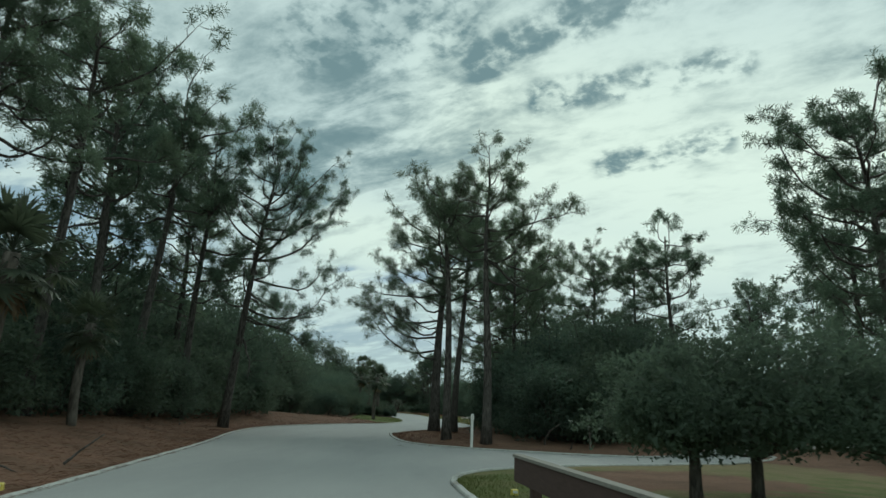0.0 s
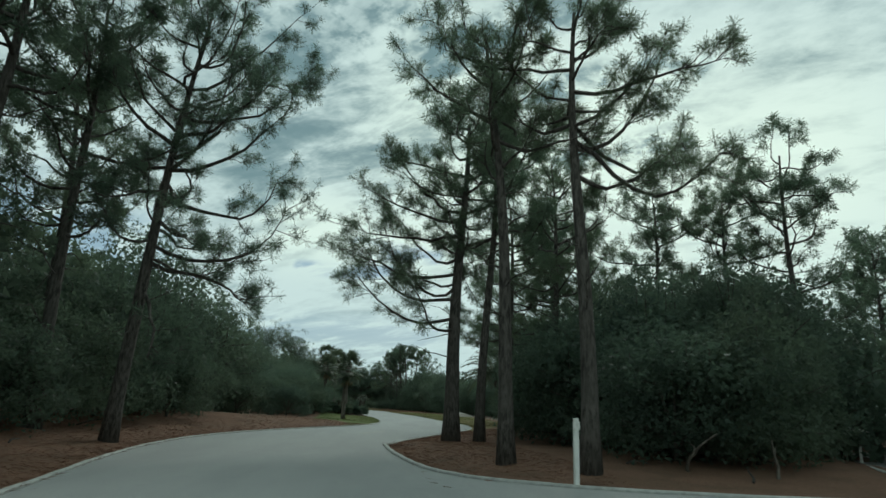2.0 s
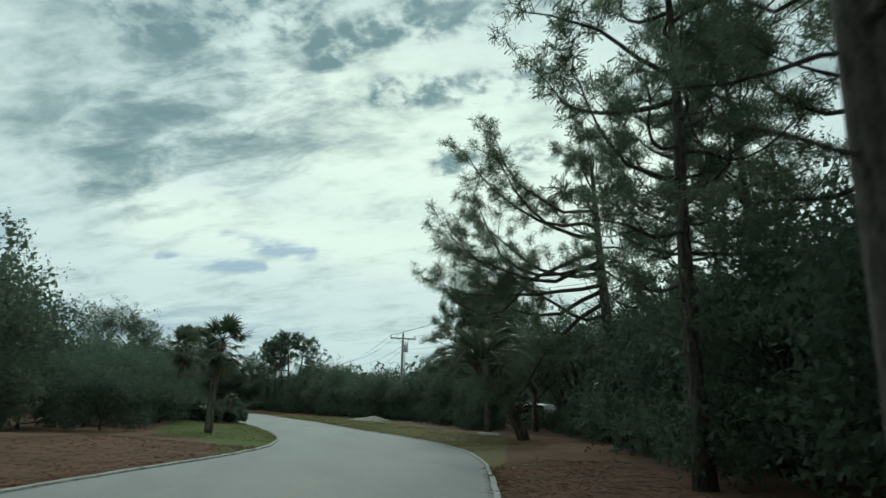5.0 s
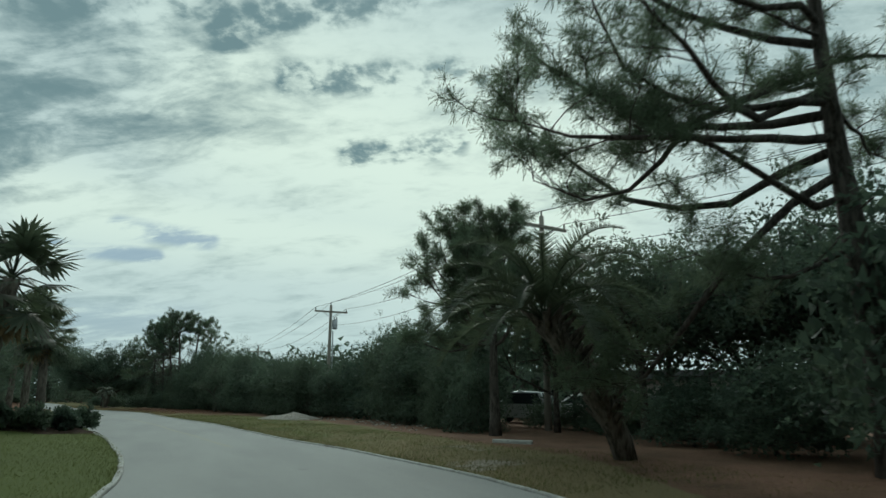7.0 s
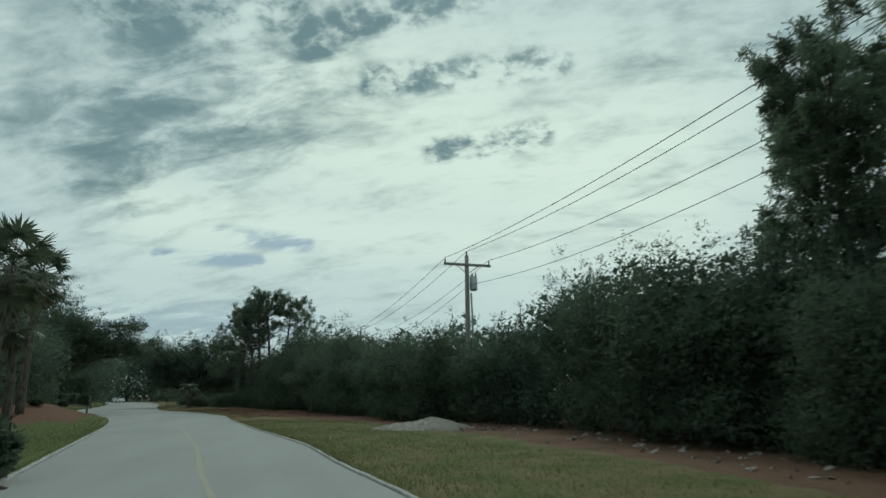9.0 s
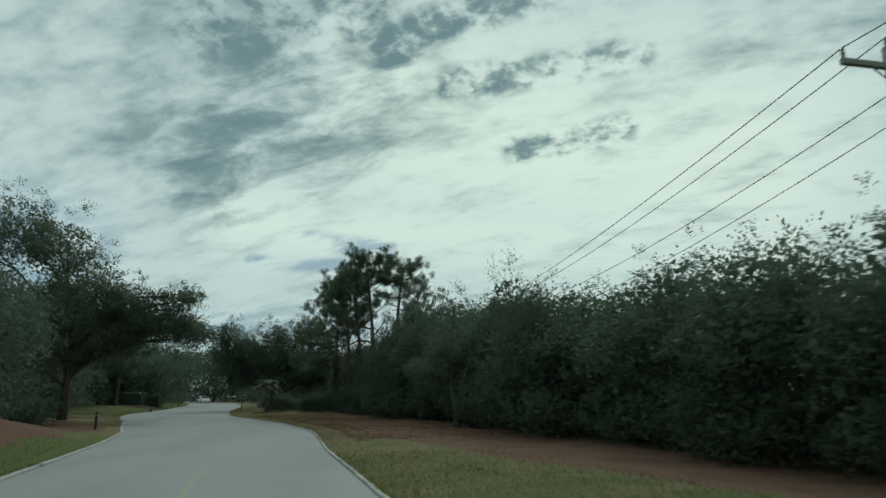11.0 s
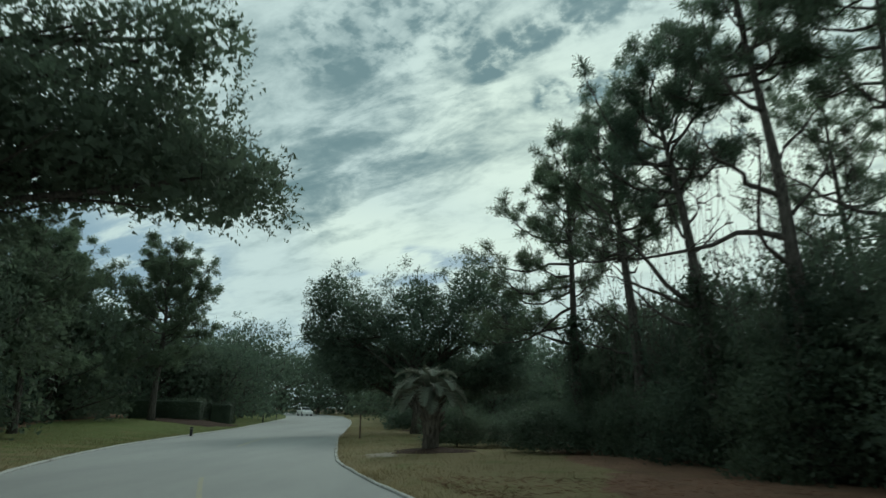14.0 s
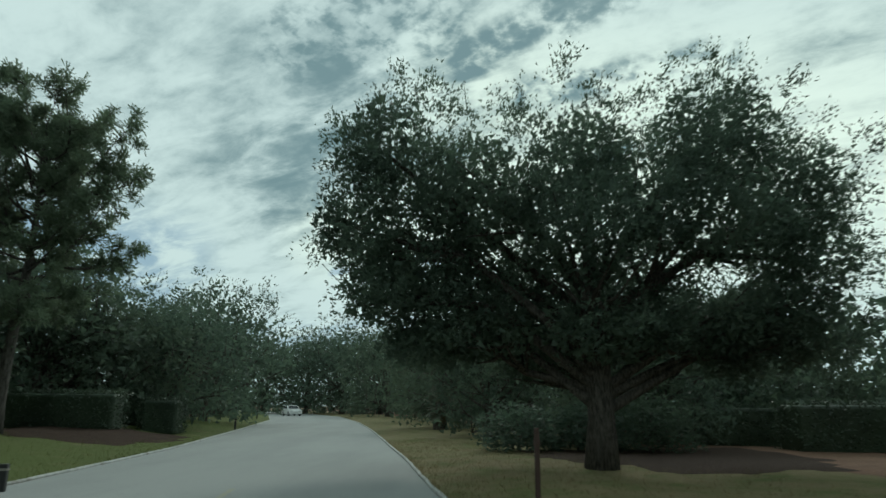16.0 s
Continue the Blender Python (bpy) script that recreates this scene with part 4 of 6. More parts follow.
# shrubs and oaks behind the stand
for x, y, s, v, rz in ((-19.5, 24, 1.12, 0, 20), (-18.8, 32, 1.2, 1, 100), (-19.5, 15, 1.1, 2, 60), (-16.8, 39, 0.9, 0, 200)):
    put_tree("oak_tree", FAR_OAKS[v], x, y, s, rz, "dark oak filling the gaps behind tall pines", "tree", "oaks behind the stand")
BANK = "shrubs on the bank"
for x, y, w, h in ((-12.4, 13.4, 0.75, 3.4), (-12.6, 17.6, 0.8, 3.6), (-12.4, 21.8, 0.75, 3.4), (-12.4, 25.8, 0.8, 3.8), (-12.4, 29.6, 0.75, 3.6), (-12.9, 33.4, 0.85, 4.8), (-13.2, 37.4, 1.0, 5.8), (-13.4, 41.4, 1.1, 6.4), (-15.5, 15.5, 1.1, 5), (-16.5, 20, 1.1, 5.6), (-16.0, 25.5, 1.1, 5.8), (-16.6, 33.0, 1.2, 5.8), (-16.6, 38.2, 1.2, 6.2), (-19, 10, 1.2, 5.5), (-12.2, 8.6, 0.8, 3.6), (-14.5, 4.4, 1.0, 4.6)):
    put_tree("shrub", (FAR_SHRUBS[r0.randrange(3)] if x < -15 else NEAR_SHRUBS[r0.randrange(3)] if 24 < y < 45 else SHRUBS[r0.randrange(5)]), x, y, (w, w, h / 5), r0.uniform(0, 360), "dense dark evergreen shrub on a straw bank", "shrub", BANK)
for x, y, s, v, rz in ((-16.0, 45.6, 1.14, 0, 0), (-15.6, 51.5, 1.06, 1, 90), (-15.4, 57.2, 0.98, 2, 30), (-14.8, 62.8, 0.86, 0, 150), (-22, 44, 1.3, 1, 200), (-22, 54, 1.25, 0, 120), (-21, 64, 1.1, 2, 260)):
    put_tree("oak_tree", (FAR_OAKS if x < -20 else OAKS)[v], x, y, (0.95 * s, 0.95 * s, s), rz, "broad dark live oak with a domed crown", "tree", "oaks behind the bank")
for x, y, s, v, rz in ((-13.6, 52.8, 0.62, 0, 40), (-13.3, 57.2, 0.66, 1, 100), (-13.0, 61.6, 0.7, 2, 190), (-12.2, 66.0, 0.74, 0, 250), (-11.0, 70.0, 0.78, 1, 10), (-9.4, 73.8, 0.78, 2, 300), (-13.5, 73, 1.0, 1, 80), (-12.6, 79, 1.05, 0, 140), (-13.6, 48.4, 0.66, 2, 0), (-13.8, 85, 1.15, 2, 60), (-9.8, 60.5, 0.56, 1, 200), (-9.2, 65.4, 0.6, 0, 90), (-8.9, 69.6, 0.62, 2, 150), (-12.0, 41.5, 0.62, 1, 20), (-12.2, 46.0, 0.62, 0, 110), (-12.2, 55.0, 0.58, 2, 70)):
    put_tree("small_tree", SPREADS[v], x, y, s, rz, "low spreading evergreen tree on a straw bed", "tree", "low trees along the bank")

# thicket on the other side, from the leaning palm on
THICK = "thicket along the verge"
for x, y, w, h in ((10.6, 76.2, 0.95, 5.2), (9.3, 69.6, 0.52, 3.4), (9.8, 72.6, 0.65, 4.4), (10.8, 78.6, 1.05, 6.5), (11.0, 82.0, 1.1, 7.0), (11.2, 85.8, 1.15, 6.9), (9.4, 89.6, 1.0, 5.1), (7.6, 93.0, 0.9, 5.3), (7.0, 96.4, 0.95, 5.5), (6.6, 100, 1.0, 5.6), (5.9, 103.4, 1.0, 5.6), (5.3, 106.8, 1.0, 6.3), (5.0, 110, 1.0, 6.9), (4.9, 113.4, 1.05, 7.1), (4.0, 116.6, 1.05, 6.7), (2.9, 119.8, 1.1, 6.8), (2.0, 123.2, 1.1, 7.3), (1.5, 126.6, 1.0, 6.6), (4.6, 123.0, 1.2, 7.6), (6.0, 118.0, 1.2, 6.4), (3.4, 126.5, 1.1, 7.2), (-1.0, 142.0, 0.85, 5.0), (0.4, 146.0, 0.95, 5.6), (12, 94, 1.1, 5.4), (10.5, 100, 1.2, 6), (9, 107, 1.2, 6), (7, 121, 1.2, 7), (5, 128, 1.2, 6.6), (1.4, 131, 0.95, 5.2), (1.2, 135, 0.95, 5.0), (6, 134, 1.3, 6), (1.6, 139.2, 1.0, 5), (2.5, 144, 1.1, 5.2), (5, 150, 1.2, 5), (-0.4, 146.6, 0.7, 3.4), (-21.5, 124, 0.9, 3.6), (-22.5, 130.5, 0.9, 3.4), (-20.5, 118.5, 0.9, 3.8), (-26.5, 138, 0.9, 3.6), (-30.5, 150, 0.9, 3.6), (-31.5, 157, 0.9, 3.2), (-29.5, 145, 0.9, 3.6), (3.5, 156, 0.9, 3.6), (7, 160, 1.0, 4.4), (-1, 164, 0.9, 3.6), (4, 166, 1.1, 4.4), (9.5, 168, 1.1, 4.6), (-0.3, 130.6, 0.65, 3.5), (-1.2, 133.6, 0.6, 3.2), (-2.0, 136.4, 0.5, 2.6), (-3.0, 166, 1.1, 4.4), (0.5, 163, 1.0, 4.0)):
    tall = 68 < y < 128 and x < (12 if y < 92 else 7.7) and h > 4
    put_tree("shrub", (TALL_SHRUBS[r0.randrange(3)] if tall else NEAR_SHRUBS[r0.randrange(3)] if 68 < y < 148 and -10 < x < 6.5 else FAR_SHRUBS[r0.randrange(3)] if y > 150 or x < -20 else SHRUBS[r0.randrange(5)]), x, y, (w, w, h / (6.6 if tall else 5)), r0.uniform(0, 360), "tall vine-covered thicket shrub behind a mown verge", "shrub", THICK, -0.3)

put_tree("oak_tree", leafy_meshes(141, [(-1.1, 0.9, 3.3, 1.1, 1.1, 0.8), (0.7, 0.3, 4.4, 1.4, 1.3, 1.1), (1.7, -0.3, 3.6, 1.3, 1.3, 0.9), (0.3, 1.3, 4.9, 1.3, 1.3, 1.0), (1.2, 1.0, 5.5, 1.2, 1.2, 0.9)],
                                  240, 60, 0.062, 0.34, ((0, 0),), 0.15, M_OAK, spikes=24, fill=2600, fill_leaf=2.0, fork_at=0.2, core=900), 2.75, 111.4, (1.0, 1.0, 0.72), 0, "small forked oak with a bare pale trunk on straw", "tree")

# open-stemmed oaks that let the light through, behind the leaning palm
OPEN = [leafy_meshes(121 + i, bush_lobes(131 + i, 8.5, 4.2, 4.2, 11, 0.34), 380, 50, 0.125, 0.5, ((0.1, 0.0),), 0.15, M_OAK  , deep=0.7, forks=4, fill=1400, fork_at=0.5) for i in range(2)]
for x, y, s, v, rz in ((11.9, 62.6, 0.86, 0, 50), (15.4, 65.0, 0.9, 1, 120), (11.9, 67.6, 0.74, 1, 220), (18.5, 61.5, 0.9, 0, 300), (15.2, 58.6, 0.92, 1, 10), (14.6, 70.2, 0.62, 0, 70)):
    put_tree("oak_tree", OPEN[v], x, y, s, rz, "thin-stemmed oak with gaps of light beneath", "tree", "oaks by the car park")
for x, y, w, h in ((11.3, 60.0, 0.55, 2.2), (10.4, 56.6, 0.6, 2.6), (13.6, 60.4, 0.5, 1.9), (14.5, 68.5, 0.6, 1.7), (12.8, 64.6, 0.6, 1.8), (14.4, 66.2, 0.6, 1.6), (16.6, 70.5, 0.6, 1.7)):
    put_tree("shrub", SHRUBS[r0.randrange(5)], x, y, (w, w, h / 5), r0.uniform(0, 360), "low dark shrub under thin oaks", "shrub", THICK)

# single trees along the way
put_tree("pine_tree", pine_meshes(95, 11.2, 0.56, 2.8, 12, (-1.45, -0.6), 0.27, 9, ((0.58, -70, 7.0, -0.04), (0.52, -62, 6.6, -0.10), (0.62, -64, 6.8, 0.02), (0.66, -76, 6.4, 0.05), (0.54, -84, 6.4, -0.15), (0.48, -72, 6.6, -0.18), (0.70, -68, 6.6, 0.08), (0.44, -88, 5.2, -0.12), (0.74, -90, 5.2, 0.15), (0.36, -80, 3.0, -0.10), (0.80, -72, 4.8, 0.2), (0.60, -98, 5.6, -0.05), (0.60, 80, 2.4, 0.3)), 34, 0.012, 0.25, 8, 2.6), 8.9, 53.0, 1.0, 0, "big leaning pine with long arching limbs", "tree")
put_tree("pine_tree", pine_meshes(96, 7.4, 0.52, 2.5, 28, (-0.15, 0.0), 0.18, 9, ((0.40, 100, 2.6, 1.9), (0.46, -70, 3.3, 0.25), (0.50, -58, 3.4, 0.40), (0.55, -82, 3.5, 0.5), (0.60, -66, 3.4, 0.6), (0.66, -50, 2.9, 0.6), (0.68, -90, 2.9, 0.65), (0.75, -70, 2.6, 0.8), (0.83, -75, 2.0, 0.9), (0.48, -95, 2.8, 0.15), (0.44, -75, 2.6, 0.05)), 24, 0.018, 0.25, 0, 2.6), 8.45, 66.3, 1.0, 0, "forked pine with a broad rounded crown", "tree")
put_tree("oak_tree", OAKS[1], 11.9, 75.2, (0.5, 0.5, 0.72), 200, "leafy oak at the thicket's edge", "tree")
for x, y, s, v, rz in ((14.6, 61.0, 0.84, 2, 20), (17.4, 58.4, 0.9, 1, 260)):
    put_tree("oak_tree", OAKS[v], x, y, s, rz, "dense dark oak over straw beside the verge", "tree", "oaks by the car park")
FARP = "pines beyond the thicket"
put_tree("pine_tree", pine_meshes(131, 10.4, 0.40, 2.3, 24, (-0.3, 0.2), 0.17, 8, ((0.44, -80, 3.4, -0.05), (0.50, -105, 3.6, 0.05), (0.58, -85, 3.5, 0.2), (0.66, -100, 3.2, 0.3), (0.74, -80, 2.8, 0.45), (0.56, -60, 2.6, 0.1)), 20, 0.022, 0.24, 4, 2.4, ((0.36, -85, 3.2, 0.1), (0.40, 90, 1.6, 0.5)), 4.6, 10), -2.8, 140.3, 1.0, 0, "ivy-clad pine with long limbs towards the lane", "tree", FARP)
put_tree("pine_tree", pine_meshes(132, 10.2, 0.54, 2.8, 28, (-0.35, 0.1), 0.19, 8, ((0.60, -90, 2.6, 0.35), (0.66, 80, 2.4, 0.5)), 20, 0.022, 0.24, 4, 2.4, ((0.30, -80, 2.2, -0.1), (0.36, -100, 1.8, 0.2)), 0.0, 8), -1.7, 136.5, 1.0, 0, "straight pine with a high rounded crown", "tree", FARP)
put_tree("pine_tree", pine_meshes(133, 10.0, 0.68, 2.8, 22, (-0.7, 0.1), 0.19, 8, ((0.72, -85, 3.0, 0.4), (0.80, -70, 2.8, 0.5), (0.42, 95, 1.5, 0.2)), 20, 0.022, 0.24, 2, 2.4, ((0.38, -85, 4.6, 0.75), (0.40, -95, 3.2, 0.1), (0.34, -80, 2.9, 0.05), (0.58, -90, 2.2, 0.5), (0.62, 90, 1.9, 0.9), (0.54, 85, 1.6, 0.7)), 4.6, 46), -0.84, 133.2, 1.0, 0, "forked pine with bare lower limbs hung with vines", "tree", FARP)
put_tree("pine_tree", pine_meshes(134, 11.0, 0.78, 2.6, 15, (-0.5, -0.1), 0.20, 8, ((0.74, -85, 3.2, 0.35), (0.84, 90, 2.4, 0.4)), 20, 0.022, 0.24, 2, 2.4, ((0.46, -90, 4.4, 0.55), (0.55, -80, 3.8, 0.4), (0.40, -100, 3.4, 0.5), (0.62, 80, 2.4, 0.8), (0.50, 100, 2.2, 0.6)), 4.2, 60), -0.05, 130.2, 1.0, 0, "tall pine with sweeping bare limbs and vines", "tree", FARP)
put_tree("pine_tree", pine_meshes(135, 10.8, 0.66, 2.5, 18, (0.3, 0.2), 0.18, 8, (), 18, 0.024, 0.24, 2, 2.4, ((0.48, -70, 2.8, 0.7), (0.42, 95, 3.2, 0.6), (0.55, 70, 2.6, 0.8)), 5.0, 24), 1.3, 128.9, 1.0, 0, "tall pine clothed in ivy at the thicket's end", "tree", FARP)
put_tree("pine_tree", PINES[0], 3.5, 134, 10 / 12, 20, "slim pine with an open ragged crown", "tree", FARP)
DENSE = pine_meshes(98, 9.8, 0.34, 4.2, 50, (0.2, 0.0), 0.2, 9, (), 12, 0.046, 0.28, 0, 2.8)
put_tree("pine_tree", DENSE, 12.6, 75.0, (0.80, 0.80, 0.88), 70, "dense pine above a leafy oak", "tree")
for x, y, s, rz in ((-26.3, 158, 1.0, 0), (-25.6, 144, 0.80, 130), (-30.5, 152, 0.95, 220)):
    put_tree("pine_tree", DENSE, x, y, s, rz, "dense rounded pine above garden hedges", "tree", "pines by the gardens")

# live oaks near the end
put_tree("oak_tree", leafy_meshes(111, [(-4.7, 0, 7.2, 1.6, 1.9, 1.9), (-5.3, 0.3, 5.4, 1.5, 1.8, 1.4), (-2.7, -0.6, 6.0, 1.8, 2.2, 1.7), (0.1, 0.3, 7.1, 1.8, 2.2, 1.7), (3.2, 0, 7.7, 1.9, 2.2, 1.8), (5.2, 0.4, 6.4, 1.5, 2.0, 1.7), (5.3, 0.3, 4.8, 1.5, 1.9, 1.5), (2.6, -0.6, 5.6, 2.2, 2.2, 1.7), (-0.2, -0.8, 5.2, 2.3, 2.2, 1.6), (-3.6, 0.6, 4.6, 2.2, 2.0, 1.4), (-1.4, 1.2, 3.9, 2.4, 2.0, 1.3), (1.4, 1.2, 3.9, 2.4, 2.0, 1.3), (4.4, 0.2, 3.5, 1.8, 1.8, 1.0), (-4.6, 0.4, 3.9, 1.5, 1.8, 1.0), (0.2, -0.4, 2.9, 2.0, 1.8, 0.9), (-2.6, 0.2, 3.0, 1.8, 1.8, 0.9), (2.8, 0.2, 3.0, 1.8, 1.8, 0.9), (-3.6, 0.6, 2.7, 1.7, 1.6, 0.8), (3.7, 0.8, 2.5, 1.9, 1.6, 0.8), (-0.8, 1.6, 2.4, 1.8, 1.4, 0.7), (5.4, 0.4, 2.9, 1.3, 1.5, 0.9)],
                                  1850, 60, 0.090, 0.42, ((0.1, 0.0),), 0.27, M_OAK, forks=5, spikes=110, deep=0.6, twigs=9, fill=24000, fill_leaf=2.1, fork_at=0.5, reach=0.26, fill_r=0.8), -9.4, 152.3, 1.0, 0, "great live oak with a wide ragged crown over the verge", "tree")
put_tree("oak_tree", leafy_meshes(112, [(0.6, 0.0, 8.2, 2.6, 2.8, 2.2), (-1.0, -0.6, 10.3, 2.4, 2.6, 2.2), (-4.0, 0.2, 11.4, 2.8, 2.8, 2.8), (-7.4, 0.0, 11.0, 2.6, 2.8, 3.0), (-6.0, -0.5, 6.8, 2.6, 2.8, 2.6), (-2.6, 1.2, 6.6, 2.8, 2.6, 2.4), (0.4, -2.0, 6.2, 2.6, 2.4, 2.2), (3.4, -0.6, 7.0, 1.9, 2.0, 1.4), (5.9, 0.2, 7.2, 1.5, 1.6, 0.9), (7.1, 0.0, 7.5, 0.8, 1.2, 0.5), (3.2, 0.4, 5.2, 2.2, 2.2, 1.3), (5.6, 0.2, 5.4, 1.8, 1.8, 0.9), (7.2, 0.2, 5.0, 1.3, 1.6, 0.9), (7.4, 1.4, 5.4, 1.1, 1.4, 0.7), (4.4, 2.4, 5.9, 1.9, 1.9, 0.9), (6.2, 2.8, 5.7, 1.4, 1.5, 0.8), (-4.6, 0.4, 3.6, 2.6, 2.6, 1.8), (-0.6, 0.2, 4.0, 2.6, 2.6, 1.6), (1.6, 1.0, 4.3, 2.0, 2.2, 1.1), (4.6, 0.0, 6.1, 1.9, 2.0, 1.2), (2.0, 0.0, 6.6, 2.3, 2.3, 1.7), (6.3, 0.4, 6.0, 1.4, 1.6, 0.9)],
                                  1850, 60, 0.095, 0.42, ((0.1, 0.0),), 0.20, M_OAK, forks=3, spikes=80, deep=0.6, twigs=9, fill=24000, fill_leaf=2.1, fork_at=0.5, reach=0.26, fill_r=0.85), -18.8, 126.6, (1.0, 1.0, 1.0), 0, "old live oak reaching over the road", "tree")
for x, y, s, v, rz in ((-15.6, 107, 0.80, 0, 0), (-17.6, 113, 0.9, 1, 60), (-15.4, 100, 0.78, 2, 130), (-15.2, 92, 0.7, 0, 210), (-20, 103, 1.0, 2, 20), (-22, 119, 1.0, 0, 90), (-24, 132, 0.9, 1, 170), (-23, 110, 1.1, 1, 300), (-28, 140, 0.9, 2, 40), (-33, 156, 1.0, 0, 10), (-28.5, 170, 0.8, 1, 200), (-29.2, 184, 1.3, 2, 60), (-38, 207, 1.4, 0, 140), (-26.0, 140.5, 0.85, 1, 30), (-23, 133.5, 0.6, 0, 220), (-29, 250, 2.0, 1, 0), (-34.5, 193, 1.15, 1, 20), (-45, 217, 1.35, 2, 80), (-37, 260, 2.0, 0, 0), (-54, 236, 1.4, 1, 50), (-22, 248, 1.8, 2, 90), (-19, 226, 1.6, 0, 150), (-46, 264, 1.9, 1, 10), (-60, 268, 1.4, 2, 130), (-31, 168, 0.9, 2, 40), (-14, 214, 1.1, 1, 220), (-13, 197, 1.2, 2, 10), (-9.5, 184, 1.0, 0, 70), (-8.0, 171, 0.9, 1, 130), (-4.5, 162, 0.8, 2, 190), (1, 168, 0.95, 1, 330), (-2, 180, 1.1, 2, 30)):
    put_tree("oak_tree", (FAR_OAKS if y > 160 or x < -19 else OAKS)[v], x, y, s, rz, "dark live oak standing back from the lane", "tree", "oaks along the lane")


for x, y, s, v, rz in ((-30.5, 166.5, 1.05, 0, 80), (-27.0, 173.0, 0.9, 1, 190), (-31.0, 154.5, 1.12, 2, 20), (-33.5, 161.0, 1.2, 0, 130), (-10.6, 167.0, 0.66, 2, 20), (-12.4, 177.5, 0.82, 1, 300), (-7.0, 160.5, 0.55, 0, 60)):
    put_tree("oak_tree", FAR_OAKS[v], x, y, s, rz, "broad dark oak beside garden lawns", "tree", "oaks along the lane")
for x, y, v, rz in ((1.6, 131.6, 0, 30), (0.4, 136.4, 2, 250), (-0.6, 140.6, 1, 80)):
    put_tree("oak_tree", OAKS[v], x, y, (0.56, 0.56, 0.76), rz, "dark oak grown up between slim pines", "tree", "oaks among the far pines")


for x, y, w, h, v, rz in ((2.7, 124.2, 0.60, 0.98, 1, 40), (5.0, 121.4, 0.62, 0.86, 2, 250)):
    put_tree("oak_tree", OAKS[v], x, y, (w, w, h), rz, "tall dark oak wrapped in the thicket", "tree", "oaks in the thicket")


# woods that close the view behind the trees
def woods(name, line, height, label, leaf=0.5, per_m=34, depth=5.0, seed=3):
    """A long uneven mass of foliage along a line."""
    r = np.random.default_rng(seed)
    line = np.array(line, float)
    seg = np.linalg.norm(np.diff(line, axis=0), axis=1)
    s = np.concatenate([[0], np.cumsum(seg)])
    n = int(s[-1] * per_m)
    u = r.uniform(0, s[-1], n)
    x, y = np.interp(u, s, line[:, 0]), np.interp(u, s, line[:, 1])
    top = height * (0.72 + 0.16 * np.sin(u * 0.55) + 0.10 * np.sin(u * 1.7 + 1) + 0.08 * np.sin(u * 3.9))
    v = r.uniform(0, 1, n) ** 0.8
    bulge = depth * np.sqrt(np.clip(1 - (v - 0.35) ** 2 / 0.45, 0.02, 1)) * r.uniform(0.2, 1, n)
    ang = r.uniform(0, 2 * np.pi, n)
    c = np.stack([x + np.cos(ang) * bulge, y + np.sin(ang) * bulge, v * top * (1 - 0.25 * (bulge / depth) ** 2)], 1)
    g = Geo()
    g.add_many(leaf_tris(r, c, unit(r, n), leaf * r.uniform(0.6, 1.3, n), 0.7), 3)
    tagged(part(name, g, M_SHRUB), label, "woods", kind="stuff")


woods("woodland", [(-9, -14), (-20, -6), (-27, 14), (-29, 40), (-29, 66), (-20, 86), (-26, 100), (-31, 124), (-38, 150), (-42, 176), (-52, 206), (-66, 234), (-80, 262)], 8.5, "dense dark woods behind the road-side trees", 0.6, 130, 4.5, 3)
woods("woodland", [(14, -14), (26, 4), (33, 24), (36, 46), (24, 56)], 8.0, "dense dark woods beyond the side lane", 0.6, 130, 4.5, 4)
woods("woodland", [(20, 78), (21, 92), (18, 106), (14, 120), (11, 136), (12, 154), (9, 172), (2, 190), (-4, 212), (-12, 240), (-30, 262), (-60, 275), (-90, 270)], 7.5, "dense dark woods behind the thicket", 0.6, 130, 4.5, 5)


# ---- palms ----
def fan_frond(g, stalk, r, base, az, rise, petiole, radius, blades=19):
    """One fan leaf: a stalk, and blades that fold and droop at their tips."""
    d = np.array((math.cos(az) * math.cos(rise), math.sin(az) * math.cos(rise), math.sin(rise)))
    side = np.array((-math.sin(az), math.cos(az), 0.0))
    upv = np.cross(d, side) * -1
    mid = base + d * petiole * 0.5 + np.array((0, 0, 0.05))
    hub = base + d * petiole + np.array((0, 0, -0.10 * petiole))
    stalk.tube(np.array([base, mid, hub]), (0.022, 0.016, 0.012), 4, False)
    for i in range(blades):
        a = radians(-118 + 236 * i / (blades - 1)) + r.normal() * 0.04
        dd = d * math.cos(a) + side * math.sin(a) + upv * 0.26 * abs(math.sin(a))
        dd /= np.linalg.norm(dd)
        ln = radius * r.uniform(0.88, 1.08) * (1 - 0.16 * abs(math.sin(a / 2)))
        w = np.cross(dd, upv)
        w = w / (np.linalg.norm(w) + 1e-9) * 0.042
        p1 = hub + dd * ln * 0.58
        p2 = hub + dd * ln + np.array((0, 0, -0.13 * ln * r.uniform(0.3, 1.3)))
        g.add([hub - w * 0.5, hub + w * 0.5, p1 + w, p1 - w, p2], [(0, 1, 2, 3), (3, 2, 4)])


